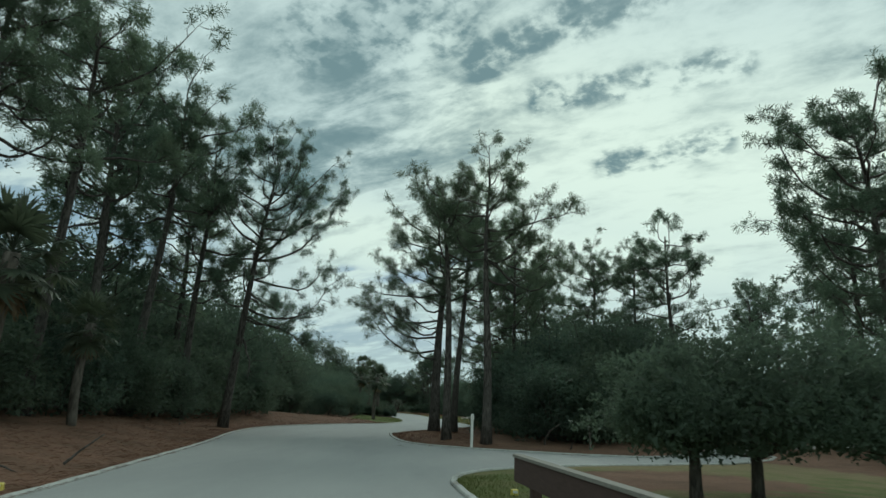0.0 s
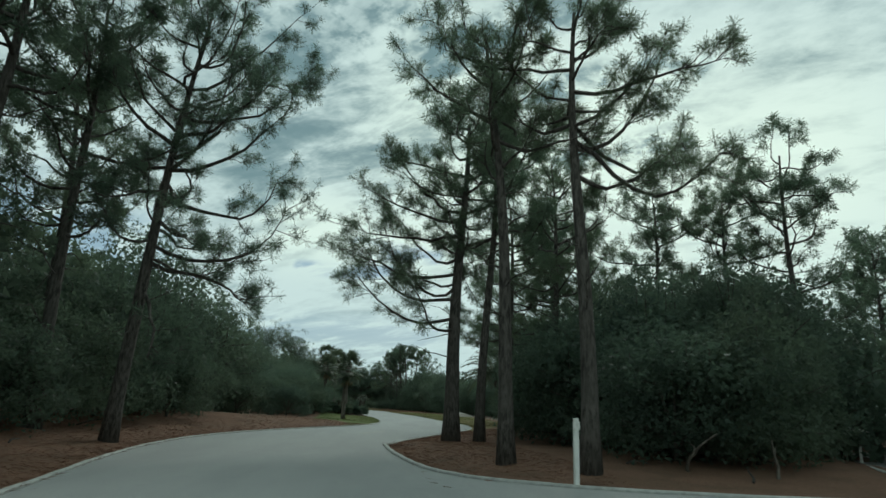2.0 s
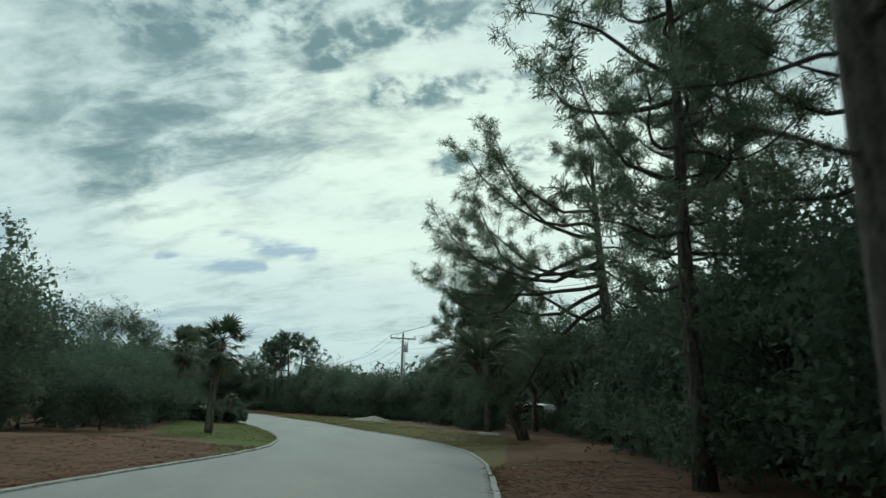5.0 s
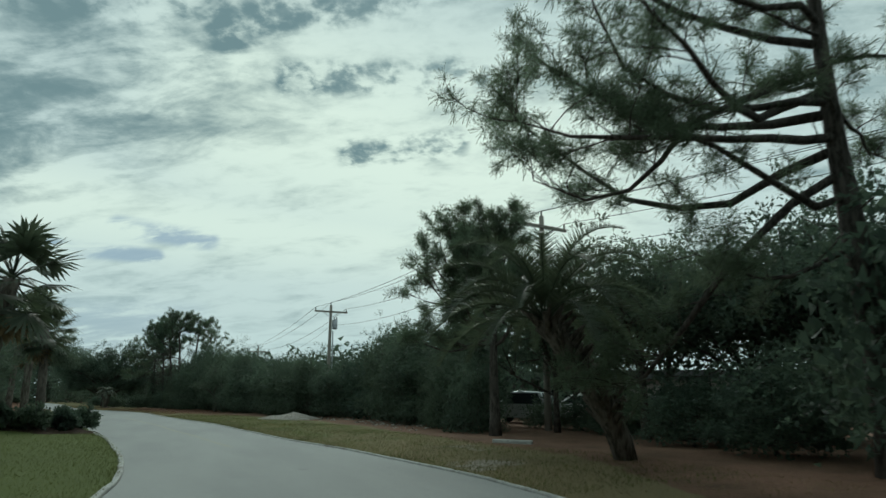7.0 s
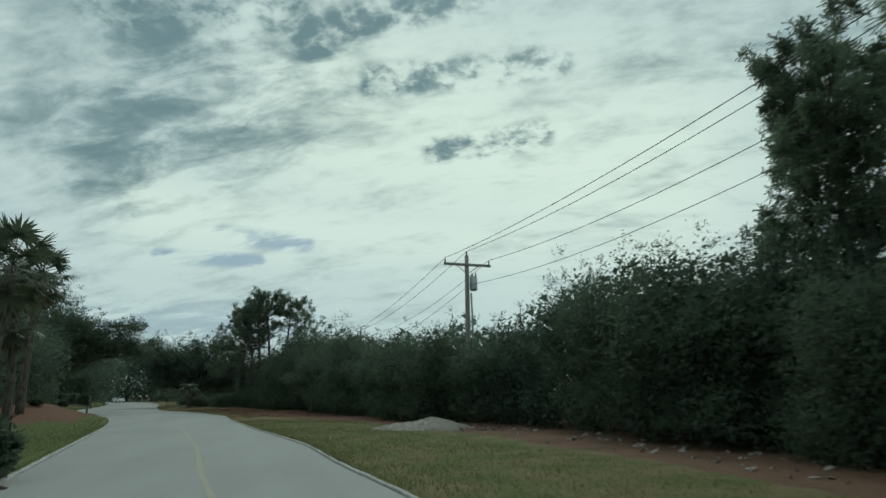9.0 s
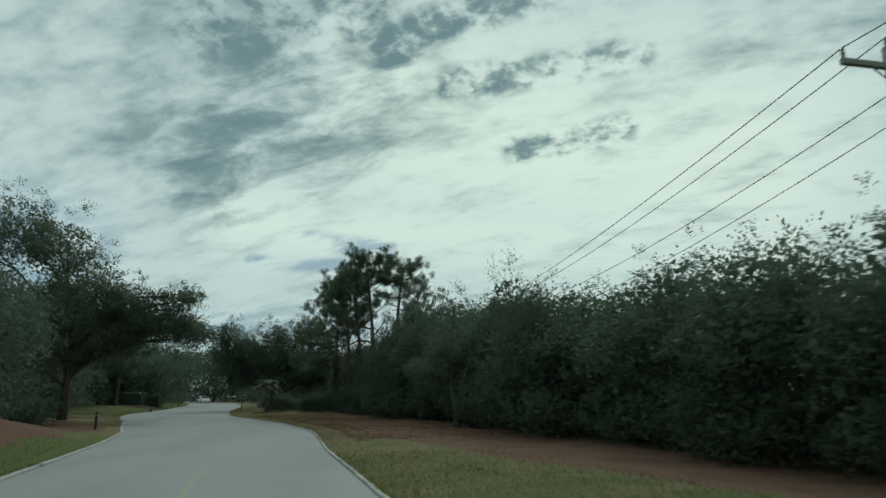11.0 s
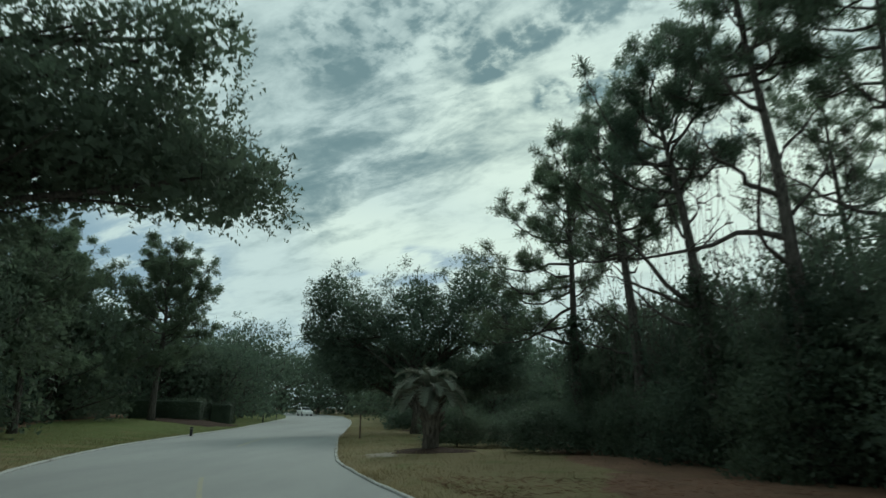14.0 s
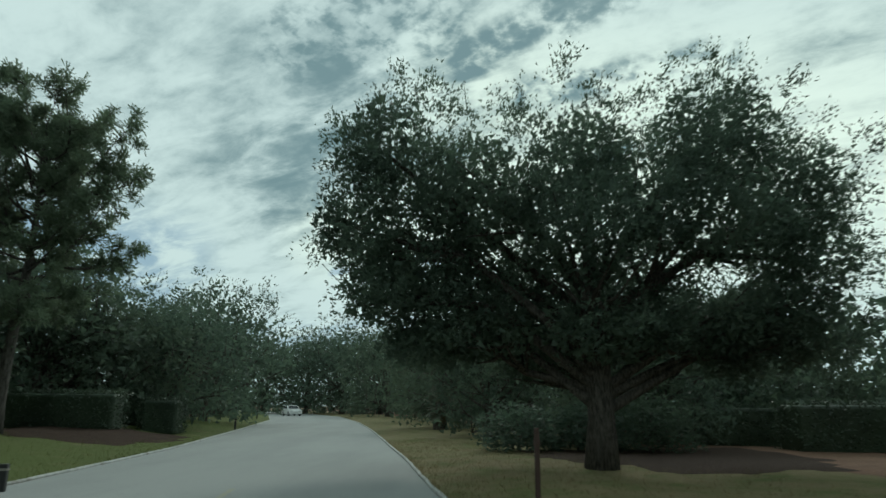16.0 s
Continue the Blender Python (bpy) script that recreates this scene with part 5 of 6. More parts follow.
def fan_palm(seed, h, fronds=26, radius=0.80, petiole=0.85, trunk_r=0.16, material=None):
    r = np.random.default_rng(seed)
    trunk, leaf, stalk, dead = Geo(), Geo(), Geo(), Geo()
    ks = np.linspace(0, 1, 12)
    tp = np.stack([0.2 * ks**2, 0.08 * np.sin(ks * 4), ks * h], 1)
    tp[0, 2] = -0.2
    trunk.tube(tp, trunk_r * (1.12 - 0.15 * ks + 0.10 * (ks > 0.75) + 0.05 * (np.arange(12) % 2)), 10)
    top = tp[-1]
    for i in range(fronds):
        rise = radians(78 - 135 * (i / fronds) + r.uniform(-8, 8))
        fan_frond(leaf, stalk, r, top + np.array((0, 0, 0.1 - 0.25 * i / fronds)), 2.4 * i + r.uniform(-0.3, 0.3), rise, petiole * r.uniform(0.8, 1.15), radius * r.uniform(0.85, 1.1))
    for i in range(7):
        fan_frond(dead, stalk, r, top - np.array((0, 0, 0.3)), 0.9 * i, radians(-68 + r.uniform(-10, 10)), petiole * 0.8, radius * 0.7, 9)
    return trunk.mesh("trunk", M_PALMBARK, True), leaf.mesh("crown", material or M_PALM), stalk.mesh("stalk", M_PALM), dead.mesh("dry_skirt", M_DEAD)


def feather_palm(seed, base_tip, fronds=30, length=2.3, trunk_r=0.24, material=None, curl=1.0, bow=0.05, lowest=-10, leaflet=0.62, stubs=46):
    """A palm with arching feather leaves; base_tip: where the trunk's top stands from its foot."""
    r = np.random.default_rng(seed)
    trunk, leaf, stalk = Geo(), Geo(), Geo()
    tip = np.array(base_tip, float)
    ks = np.linspace(0, 1, 9)
    tp = np.outer(ks, tip) + np.outer(np.sin(ks * np.pi), (bow, 0, 0))
    tp[0] -= np.array((0, 0, 0.2))
    trunk.tube(tp, trunk_r * (1.0 + 0.25 * np.exp(-((ks - 0.62) / 0.22) ** 2) - 0.25 * ks**3 + 0.08 * (np.arange(9) % 2)), 10)
    for i in range(stubs):
        # stubs of old leaf bases
        k = r.uniform(0.25, 1.0)
        a = r.uniform(0, 6.28)
        d = np.array((math.cos(a), math.sin(a), 0.9))
        at = np.array([np.interp(k, ks, tp[:, j]) for j in range(3)])
        p = at + d * np.array((1, 1, 0)) * trunk_r * 0.9
        trunk.tube(np.array([p - d * 0.1, p + d * r.uniform(0.12, 0.34)]), (0.075, 0.03), 4)
    for i in range(fronds):
        az = 2.4 * i + r.uniform(-0.2, 0.2)
        rise = radians(82 - (82 - lowest) * (i / fronds) + r.uniform(-6, 6))
        ln = length * r.uniform(0.85, 1.1)
        n = 11
        p = tip.copy()
        d = np.array((math.cos(az) * math.cos(rise), math.sin(az) * math.cos(rise), math.sin(rise)))
        out = np.array((math.cos(az), math.sin(az), 0))
        side = np.array((-math.sin(az), math.cos(az), 0))
        pts = [p]
        for j in range(n - 1):
            d = d + (out * 0.05 - np.array((0, 0, 0.10 + 0.05 * j * 0.6))) * curl * r.uniform(0.8, 1.2)
            d /= np.linalg.norm(d)
            pts.append(pts[-1] + d * ln / (n - 1))
        pts = np.array(pts)
        stalk.tube(pts, np.linspace(0.024, 0.006, n), 4, False)
        for j in range(60):
            s = 0.16 + 0.84 * j / 59
            q = np.array([np.interp(s * (n - 1), np.arange(n), pts[:, k]) for k in range(3)])
            t = pts[min(int(s * (n - 1)) + 1, n - 1)] - pts[int(s * (n - 1.01))]
            t /= np.linalg.norm(t) + 1e-9
            upv = np.cross(side, t)
            if upv[2] < 0:
                upv = -upv
            ll = leaflet * math.sin(math.pi * (0.12 + 0.8 * s)) * r.uniform(0.85, 1.1)
            for sg in (-1, 1):
                ld = side * sg * 0.75 + t * 0.55 + upv * 0.42 + r.normal(size=3) * 0.06
                ld /= np.linalg.norm(ld)
                w = t * 0.021
                e = q + ld * ll
                e[2] -= 0.10 * ll
                leaf.add([q - w, q + w, e], [(0, 1, 2)])
    return trunk.mesh("trunk", M_PALMBARK, True), leaf.mesh("crown", material or M_PALM), stalk.mesh("stalk", material or M_PALM)


FANS = [fan_palm(201, 4.0), fan_palm(202, 5.2, 28, 0.85, 0.95), fan_palm(203, 6.2, 26)]
for x, y, s, v, rz in ((-9.3, 13.3, 0.95, 0, 0), (-10.6, 19.4, 0.75, 0, 120), (-5.9, 62.4, 0.98, 0, 40), (-6.9, 77.5, 0.98, 0, 200), (-8.9, 87.2, 1.08, 1, 100), (-11.6, 98.6, 1.08, 2, 30), (-9.6, 90.8, 0.8, 1, 250), (-8.5, 72.0, 0.8, 1, 10)):
    put_tree("cabbage_palm", FANS[v], x, y, s, rz, "cabbage palm with drooping fan leaves and a dry skirt", "palm", "cabbage palms")
put_tree("small_palm", fan_palm(204, 1.5, 22, 0.62, 0.6, 0.2, M_SILVER), -12.8, 175.2, 1.0, 0, "short thick-trunked palm with pale fan leaves", "palm")
put_tree("leaning_palm", feather_palm(211, (-2.05, -0.1, 2.9), 36, 2.9, 0.25, None, 0.78, bow=0.22, lowest=16, leaflet=0.50, stubs=150), 6.95, 57.5, 1.0, 0, "leaning feather palm with a rough stubbed trunk", "palm")
put_tree("jelly_palm", feather_palm(212, (-0.05, 0.0, 1.75), 24, 1.35, 0.25, M_SILVER, 1.0, lowest=8, leaflet=0.40), -8.05, 137.3, 1.0, 0, "grey-leaved jelly palm with a stout trunk in a mulch ring", "palm")


# ---- small built things ----
k = Mat("weathered_white_paint", 0.6, 0, 0.4)
M_WHITE = k.color(k.mix(k.ramp(k.noise(5, 5, stretch=(1, 1, 0.3)), 0.45, 0.75), (0.78, 0.78, 0.74), (0.46, 0.45, 0.40))).m
k = Mat("brown_stained_timber", 0.8, 0, 0.25)
M_BROWN = k.color(k.mix(k.noise(12, 5, 0.6, stretch=(3, 0.3, 3)), (0.05, 0.030, 0.026), (0.115, 0.072, 0.06))).bump(k.noise(30, 4, stretch=(3, 0.3, 3)), 0.3, 0.006).m
k = Mat("grey_weathered_timber", 0.85, 0, 0.25)
M_GREYWOOD = k.color(k.mix(k.noise(10, 5, 0.6, stretch=(4, 4, 0.3)), (0.15, 0.135, 0.115), (0.34, 0.32, 0.28))).bump(k.noise(24, 5, stretch=(4, 4, 0.3)), 0.4, 0.006).m
k = Mat("yellow_plastic", 0.5, 0, 0.4)
M_YPLASTIC = k.color(k.mix(k.noise(6, 4), (0.62, 0.50, 0.08), (0.74, 0.62, 0.16))).m
k = Mat("dark_painted_metal", 0.5, 0.3, 0.4)
M_DARKMETAL = k.color(k.mix(k.noise(14, 4), (0.02, 0.022, 0.022), (0.05, 0.05, 0.048))).m
k = Mat("grey_galvanised_metal", 0.45, 0.7, 0.5)
M_ZINC = k.color(k.mix(k.noise(8, 4), (0.28, 0.30, 0.32), (0.42, 0.44, 0.46))).m
k = Mat("brown_porcelain", 0.25, 0, 0.5)
M_PORCELAIN = k.color(k.mix(k.noise(20, 3), (0.06, 0.055, 0.05), (0.12, 0.11, 0.10))).m
k = Mat("black_cable", 0.6, 0, 0.3)
M_CABLE = k.color(k.mix(k.noise(3, 3), (0.02, 0.02, 0.02), (0.045, 0.045, 0.045))).m
k = Mat("pale_sand_and_chips", 0.95, 0, 0.2)
chips = k.noise(18, 6, 0.75)
M_SAND = k.color(k.mix(k.ramp(chips, 0.4, 0.62), (0.16, 0.14, 0.115), (0.50, 0.47, 0.42))).bump(chips, 0.8, 0.04).m
# mulch of the beds, darkened further to match the shade below the great oak
k = Mat("mulch", 0.95, 0, 0.15)
chips = k.noise(26, 6, 0.75)
M_MULCH = k.color(k.mix(k.ramp(chips, 0.35, 0.65), (0.024, 0.016, 0.012), (0.075, 0.044, 0.031))).bump(chips, 0.8, 0.04).m

k = Mat("red_pine_straw", 0.95, 0, 0.15)
chips = k.noise(34, 6, 0.75, stretch=(1, 0.5, 1))
M_STRAWBED = k.color(k.mix(k.ramp(chips, 0.3, 0.7), (0.10, 0.055, 0.038), (0.25, 0.135, 0.09))).bump(chips, 0.8, 0.04).m

# white marker post on the island
e = root("marker_post", 1.32, 23.95, gz(1.32, 24.5), 4, 1.0, "slim white wooden marker post at the island's edge", "post")
g = Geo()
g.box((-0.045, -0.045, -0.2), (0.045, 0.045, 1.16))
bevelled(part("post", g, M_WHITE, e), 0.008)
g = Geo()
g.box((-0.062, -0.058, 0.96), (0.062, -0.046, 1.10))
bevelled(part("plate", g, M_WHITE, e, "small blank white plate"), 0.003)

# small sign at the mouth of the lane
e = root("lane_sign", 12.4, 31.6, gz(12.4, 31.6), -30, 1.0, "small plain sign on a short pale post", "sign")
g = Geo()
g.box((-0.04, -0.04, -0.2), (0.04, 0.04, 0.95))
bevelled(part("post", g, M_WHITE, e), 0.006)
g = Geo()
g.box((-0.34, -0.06, 0.94), (0.34, -0.042, 1.04))
bevelled(part("board", g, M_WHITE, e, "narrow pale board"), 0.004)

# low timber barrier at the corner
e = root("timber_barrier", 1.02, 8.3, gz(1.3, 8.3), 0, 1.0, "low brown timber barrier with a pale capping rail", "barrier")
pts = [(0.0, 0.0), (0.47, -3.6), (0.9, -7.0)]
for (xa, ya), (xb, yb) in zip(pts, pts[1:]):
    ln, a = math.hypot(xb - xa, yb - ya), math.atan2(yb - ya, xb - xa)
    m = pose(xa, ya, 0, 0, 0, math.degrees(a))
    g = Geo()
    g.box((0, -0.03, 0.52), (ln - 0.01, 0.03, 0.80))
    bevelled(part("rail", g, M_BROWN, e), 0.008).matrix_local = m
    g = Geo()
    g.box((0, -0.05, 0.803), (ln - 0.01, 0.07, 0.84))
    bevelled(part("cap", g, M_GREYWOOD, e, "pale grey capping board"), 0.006).matrix_local = m
    for s in (0.55, ln - 0.6):
        g = Geo()
        g.box((s - 0.06, 0.033, -0.3), (s + 0.06, 0.15, 0.80))
        bevelled(part("post", g, M_BROWN, e), 0.008).matrix_local = m

for x, y in ((-6.05, 9.5), (1.35, 11.2)):
    e = root("edge_marker", x, y, gz(x, y), 10, 1.0, "low yellow plastic edge marker", "marker", "edge markers")
    g = Geo()
    g.box((-0.06, -0.05, -0.1), (0.06, 0.05, 0.10))
    bevelled(part("body", g, M_YPLASTIC, e), 0.02, 3)
    g = Geo()
    g.box((-0.04, -0.053, 0.04), (0.04, -0.0505, 0.08))
    part("reflector", g, M_WHITE, e)

# dark stakes beside the lane
for x, y, h, w, mat, label in ((-12.5, 114.8, 0.75, 0.10, M_DARKMETAL, "short dark stake at the lawn's edge"), (-11.55, 146.8, 1.05, 0.06, M_BROWN, "slim brown wooden stake on the verge"), (-24.4, 176, 0.65, 0.12, M_DARKMETAL, "short dark stake at the lawn's edge"), (-32.0, 209, 1.1, 0.14, M_DARKMETAL, "dark stake where the lane bends"), (-20.1, 149.0, 0.5, 0.13, M_DARKMETAL, "low dark stump of a stake on the lawn"), (-7.4, 84.6, 0.8, 0.06, M_DARKMETAL, "thin dark stake beside the lawn")):
    e = root("stake", x, y, gz(x, y), 15, 1.0, label, "stake", "stakes along the lane")
    g = Geo()
    g.box((-w / 2, -w / 2, -0.2), (w / 2, w / 2, h))
    bevelled(part("post", g, mat, e), w * 0.12)
    g = Geo()
    g.box((-w / 2 - 0.004, -w / 2 - 0.004, h * 0.78), (w / 2 + 0.004, w / 2 + 0.004, h * 0.86))
    part("band", g, M_BROWN if mat is M_BROWN else M_GREYWOOD, e)

# utility poles
POLES = [(12.3, 68.9, 9.1, 98), (9.5, 95.2, 8.35, 96), (8.6, 128, 7.3, 90), (13.0, 166, 8.8, 84), (24.0, 33, 9.2, 120)]
TIPS = []
for n_, (x, y, h, rz) in enumerate(POLES):
    e = root("utility_pole", x, y, gz(x, y), rz - 90 + (0 if n_ != 1 else -2), 1.0, "grey wooden utility pole with a crossarm", "pole", "utility poles")
    g = Geo()
    zs = np.linspace(-0.5, h, 7)
    g.tube(np.stack([0 * zs, 0 * zs, zs], 1), np.interp(zs, (-0.5, h), (0.16, 0.105)), 12)
    part("mast", g, M_GREYWOOD, e, smooth=True)
    g = Geo()
    g.box((-1.32, -0.165, h - 0.58), (1.32, -0.055, h - 0.45))
    bevelled(part("crossarm", g, M_GREYWOOD, e), 0.008)
    for sg in (-1, 1):
        g = Geo()
        g.tube(np.array([(sg * 0.62, -0.12, h - 0.57), (0.0, -0.12, h - 1.0)]), (0.022, 0.022), 4)
        part("brace", g, M_ZINC, e)
    here = []
    for px, pz in ((-1.26, h - 0.45), (0.0, h), (1.22, h - 0.45)):
        g = Geo()
        zz = np.linspace(0, 0.26, 7)
        g.tube(np.stack([0 * zz + px, 0 * zz - (0.11 if px else 0.0), zz + pz - 0.02], 1), (0.022, 0.045, 0.03, 0.048, 0.03, 0.045, 0.02), 8)
        part("insulator", g, M_PORCELAIN, e, smooth=True)
        here.append((px, -0.11 if px else 0.0, pz + 0.24))
    here.append((0.13, 0.0, h - 1.55))
    bpy.context.view_layer.update()
    TIPS.append([e.matrix_world @ Vector(p) for p in here])
    if n_ == 1:
        g = Geo()
        zz = np.array((0.0, 0.03, 0.05, 0.70, 0.74, 0.80))
        g.tube(np.stack([0 * zz + 0.36, 0 * zz, zz + h - 1.86], 1), (0.17, 0.20, 0.205, 0.205, 0.18, 0.06), 16)
        tank = part("transformer", g, M_ZINC, e, "grey drum-shaped transformer", smooth=True)
        for px in (0.30, 0.5):
            g = Geo()
            zz = np.linspace(0, 0.22, 6)
            g.tube(np.stack([0 * zz + px, 0 * zz, zz + h - 1.12], 1), (0.03, 0.045, 0.028, 0.045, 0.028, 0.02), 8)
            part("bushing", g, M_PORCELAIN, tank, smooth=True)
        g = Geo()
        g.tube(np.array([(0.22, 0, h - 2.0), (0.26, 0, h - 3.2), (0.27, 0, 0.0)]), (0.05, 0.05, 0.05), 8)
        part("conduit", g, M_ZINC, e, smooth=True)


def wire(a, b, sag, radius=0.012):
    t = np.linspace(0, 1, 17)[:, None]
    p = np.array(a)[None] * (1 - t) + np.array(b)[None] * t
    p[:, 2] -= 4 * sag * (t * (1 - t))[:, 0]
    g = Geo()
    g.tube(p, [radius] * 17, 5, False)
    tagged(part("power_line", g, M_CABLE), "thin black power line strung between poles", "power line", "power lines")


for i, j in ((4, 0), (0, 1), (1, 2), (2, 3)):
    for n_ in range(4):
        wire(TIPS[i][n_], TIPS[j][n_], 0.45 + 0.1 * n_, 0.013 if n_ < 3 else 0.011)


# pale heap of sand and wood chips on the verge
def heap(name, x, y, rx, ry, h, material, label, category, seed=1, res=26):
    r = np.random.default_rng(seed)
    u = np.linspace(-1, 1, res)
    xx, yy = np.meshgrid(u, u, indexing="ij")
    th = np.arctan2(yy, xx)
    rr = np.sqrt(xx**2 + yy**2) * (1.06 + 0.10 * np.sin(3 * th + seed) + 0.07 * np.sin(7 * th + 2 * seed) + 0.05 * np.sin(13 * th))
    zz = h * np.clip(1 - rr, 0, 1) ** 0.8 * (1 + 0.25 * np.sin(5 * xx + 2 * yy) * np.cos(4 * yy))
    zz += r.normal(size=zz.shape) * 0.02 * (rr < 0.9) * min(1, h * 3)
    wx, wy = x + xx * rx, y + yy * ry
    base = ground_z(wx.ravel(), wy.ravel()).reshape(wx.shape)
    v = np.stack([wx - x, wy - y, zz + base - 0.03 * (rr > 0.98)], -1).reshape(-1, 3)
    idx = np.arange(res * res).reshape(res, res)
    q = np.stack([idx[:-1, :-1], idx[1:, :-1], idx[1:, 1:], idx[:-1, 1:]], -1).reshape(-1, 4)
    keep = (rr.ravel()[q] < 1.0).any(1)
    g = Geo()
    g.add(v, q[keep].tolist())
    ob = part(name, g, material, smooth=True)
    ob.location = (x, y, 0)
    return tagged(ob, label, category)


heap("sand_mound", 5.25, 87.3, 2.0, 1.2, 0.42, M_SAND, "pale heap of sand and wood chips on the verge", "heap", 3)
heap("mulch_ring", -8.0, 137.2, 1.35, 1.1, 0.10, M_MULCH, "flat ring of dark mulch round a palm", "mulch", 5)
heap("mulch_bed", -7.4, 76.0, 3.0, 3.6, 0.30, M_MULCH, "raised planting bed of dark mulch", "mulch", 6)
heap("mulch_bed", -12.1, 102.0, 3.1, 6.4, 0.10, M_STRAWBED, "rounded bank of red-brown pine straw", "mulch", 7)
# no bed here: the oak's shade on the grass, put in as dark colour
heap("mulch_bed", -6.4, 155.5, 4.2, 4.4, 0.08, M_MULCH, "wide dark sheet that stands for shade under the great oak", "mulch", 9)
heap("mulch_bed", -25.5, 162.5, 3.0, 5.0, 0.15, M_MULCH, "dark mulch bed before clipped hedges", "mulch", 8)

# plants in the beds
LOW = [leafy_meshes(301 + i, bush_lobes(311 + i, 0.8, 0.55, 0.55, 5, 0.1, 3), 60, 34, 0.09, 0.13, ((0, 0),), 0.02, M_SHRUB, fill=900, spikes=8) for i in range(2)]
for x, y, s, v in ((-5.6, 74.6, 1.0, 0), (-6.6, 73.6, 1.2, 1), (-7.6, 73.4, 1.1, 0), (-5.2, 76.4, 1.2, 1), (-6.0, 78.2, 1.0, 0), (-8.6, 74.0, 1.5, 1), (-11.6, 100.8, 0.6, 0), (-11.0, 103.2, 0.5, 1), (-14.4, 100.2, 1.6, 0)):
    put_tree("bed_plant", LOW[v], x, y, s, 40 * s * 7, "small rounded green plant in a mulch bed", "plant", "bed plants", 0.1)


# clipped hedges and small shrubs of the gardens
def hedge(x, y, lx, ly, h, rz, label, seed):
    r = np.random.default_rng(seed)
    e = root("hedge", x, y, gz(x, y), rz, 1.0, label, "hedge", "clipped hedges")
    n = int(2 * (lx * ly + lx * h + ly * h) * 150)
    f = r.uniform(-1, 1, (n, 3))
    ax = r.choice(3, n, p=np.array((ly * h, lx * h, lx * ly)) / (ly * h + lx * h + lx * ly))
    f[np.arange(n), ax] = np.sign(f[np.arange(n), ax])
    f += r.normal(size=f.shape) * 0.035
    c = f * np.array((lx / 2, ly / 2, h / 2)) + np.array((0, 0, h / 2))
    g = Geo()
    g.add_many(leaf_tris(r, c, unit(r, n), 0.11 * r.uniform(0.6, 1.3, n), 0.5), 3)
    part("leafage", g, M_HEDGE, e)
    g = Geo()
    g.box((-lx / 2 + 0.1, -ly / 2 + 0.1, -0.1), (lx / 2 - 0.1, ly / 2 - 0.1, h - 0.1))
    bevelled(part("core", g, M_HEDGE, e), 0.12, 3)


hedge(-27.6, 163.2, 5.0, 1.5, 1.35, 8, "long clipped boxy hedge on a mulch bed", 1)
hedge(-25.4, 168.2, 1.7, 1.7, 1.5, 8, "square clipped hedge block", 2)
hedge(-28.6, 170.0, 4.0, 1.6, 1.9, 0, "tall clipped hedge behind", 3)
hedge(-15.6, 101.5, 2.2, 1.4, 1.2, 10, "clipped hedge block beside a mulch bank", 4)
hedge(-14.6, 108.6, 2.0, 1.4, 1.1, 10, "clipped hedge block under oaks", 5)
hedge(-2.0, 161.5, 2.9, 1.5, 1.4, 0, "clipped hedge block under the great oak", 6)
hedge(-0.3, 158.4, 3.2, 1.5, 1.5, 0, "clipped hedge block on the shaded lawn", 7)
# the last three are added to darken the car park where it lies in shade
for x, y, w, h in ((-7.2, 139.8, 0.5, 1.6), (-5.2, 141.2, 0.5, 1.5), (-4.4, 137.6, 0.55, 1.7), (-6.6, 157.6, 0.6, 2.0), (-10.4, 157.5, 0.55, 1.6), (-8.6, 157.9, 0.6, 1.7), (-29.5, 179, 0.7, 2.2), (-34.6, 204, 0.8, 2.6), (-16.6, 117.4, 0.5, 1.6), (-2.2, 139.2, 0.6, 2.2), (-3.6, 145.0, 0.6, 2.0), (13.4, 70.4, 0.5, 1.5), (15.4, 69.4, 0.5, 1.4), (17.4, 67.0, 0.5, 1.5)):
    put_tree("shrub", (NEAR_SHRUBS if 134 < y < 147 and x > -10 else FAR_SHRUBS)[r0.randrange(3)], x, y, (w, w, h / 5), r0.uniform(0, 360), "low rounded garden shrub", "shrub", "garden shrubs")

# ---- car park beyond the thin oaks ----
k = Mat("dark_roof_fascia", 0.7, 0, 0.3)
M_FASCIA = k.color(k.mix(k.noise(3, 5), (0.05, 0.055, 0.055), (0.09, 0.09, 0.088))).m
k = Mat("shaded_stucco", 0.9, 0, 0.2)
M_STUCCO = k.color(k.mix(k.noise(4, 5), (0.26, 0.25, 0.23), (0.38, 0.37, 0.34))).bump(k.noise(60, 3), 0.2, 0.004).m
k = Mat("dark_glass", 0.08, 0, 0.5)
M_GLASS = k.color((0.02, 0.025, 0.028)).m
k = Mat("tyre_rubber", 0.85, 0, 0.25)
M_TYRE = k.color(k.mix(k.noise(30, 3), (0.015, 0.015, 0.015), (0.03, 0.03, 0.03))).m
k = Mat("lamp_lens", 0.15, 0, 0.5)
M_LENS = k.color((0.6, 0.6, 0.58)).m
k = Mat("red_lens", 0.2, 0, 0.5)
M_REDLENS = k.color((0.35, 0.02, 0.02)).m


def car_paint(name, c):
    q = Mat(name, 0.3, 0.0, 0.5)
    q.b.inputs["Coat Weight"].default_value = 0.6
    return q.color(q.mix(q.ramp(q.noise(1.5, 4), 0.4, 0.8), c, tuple(0.85 * v for v in c))).m


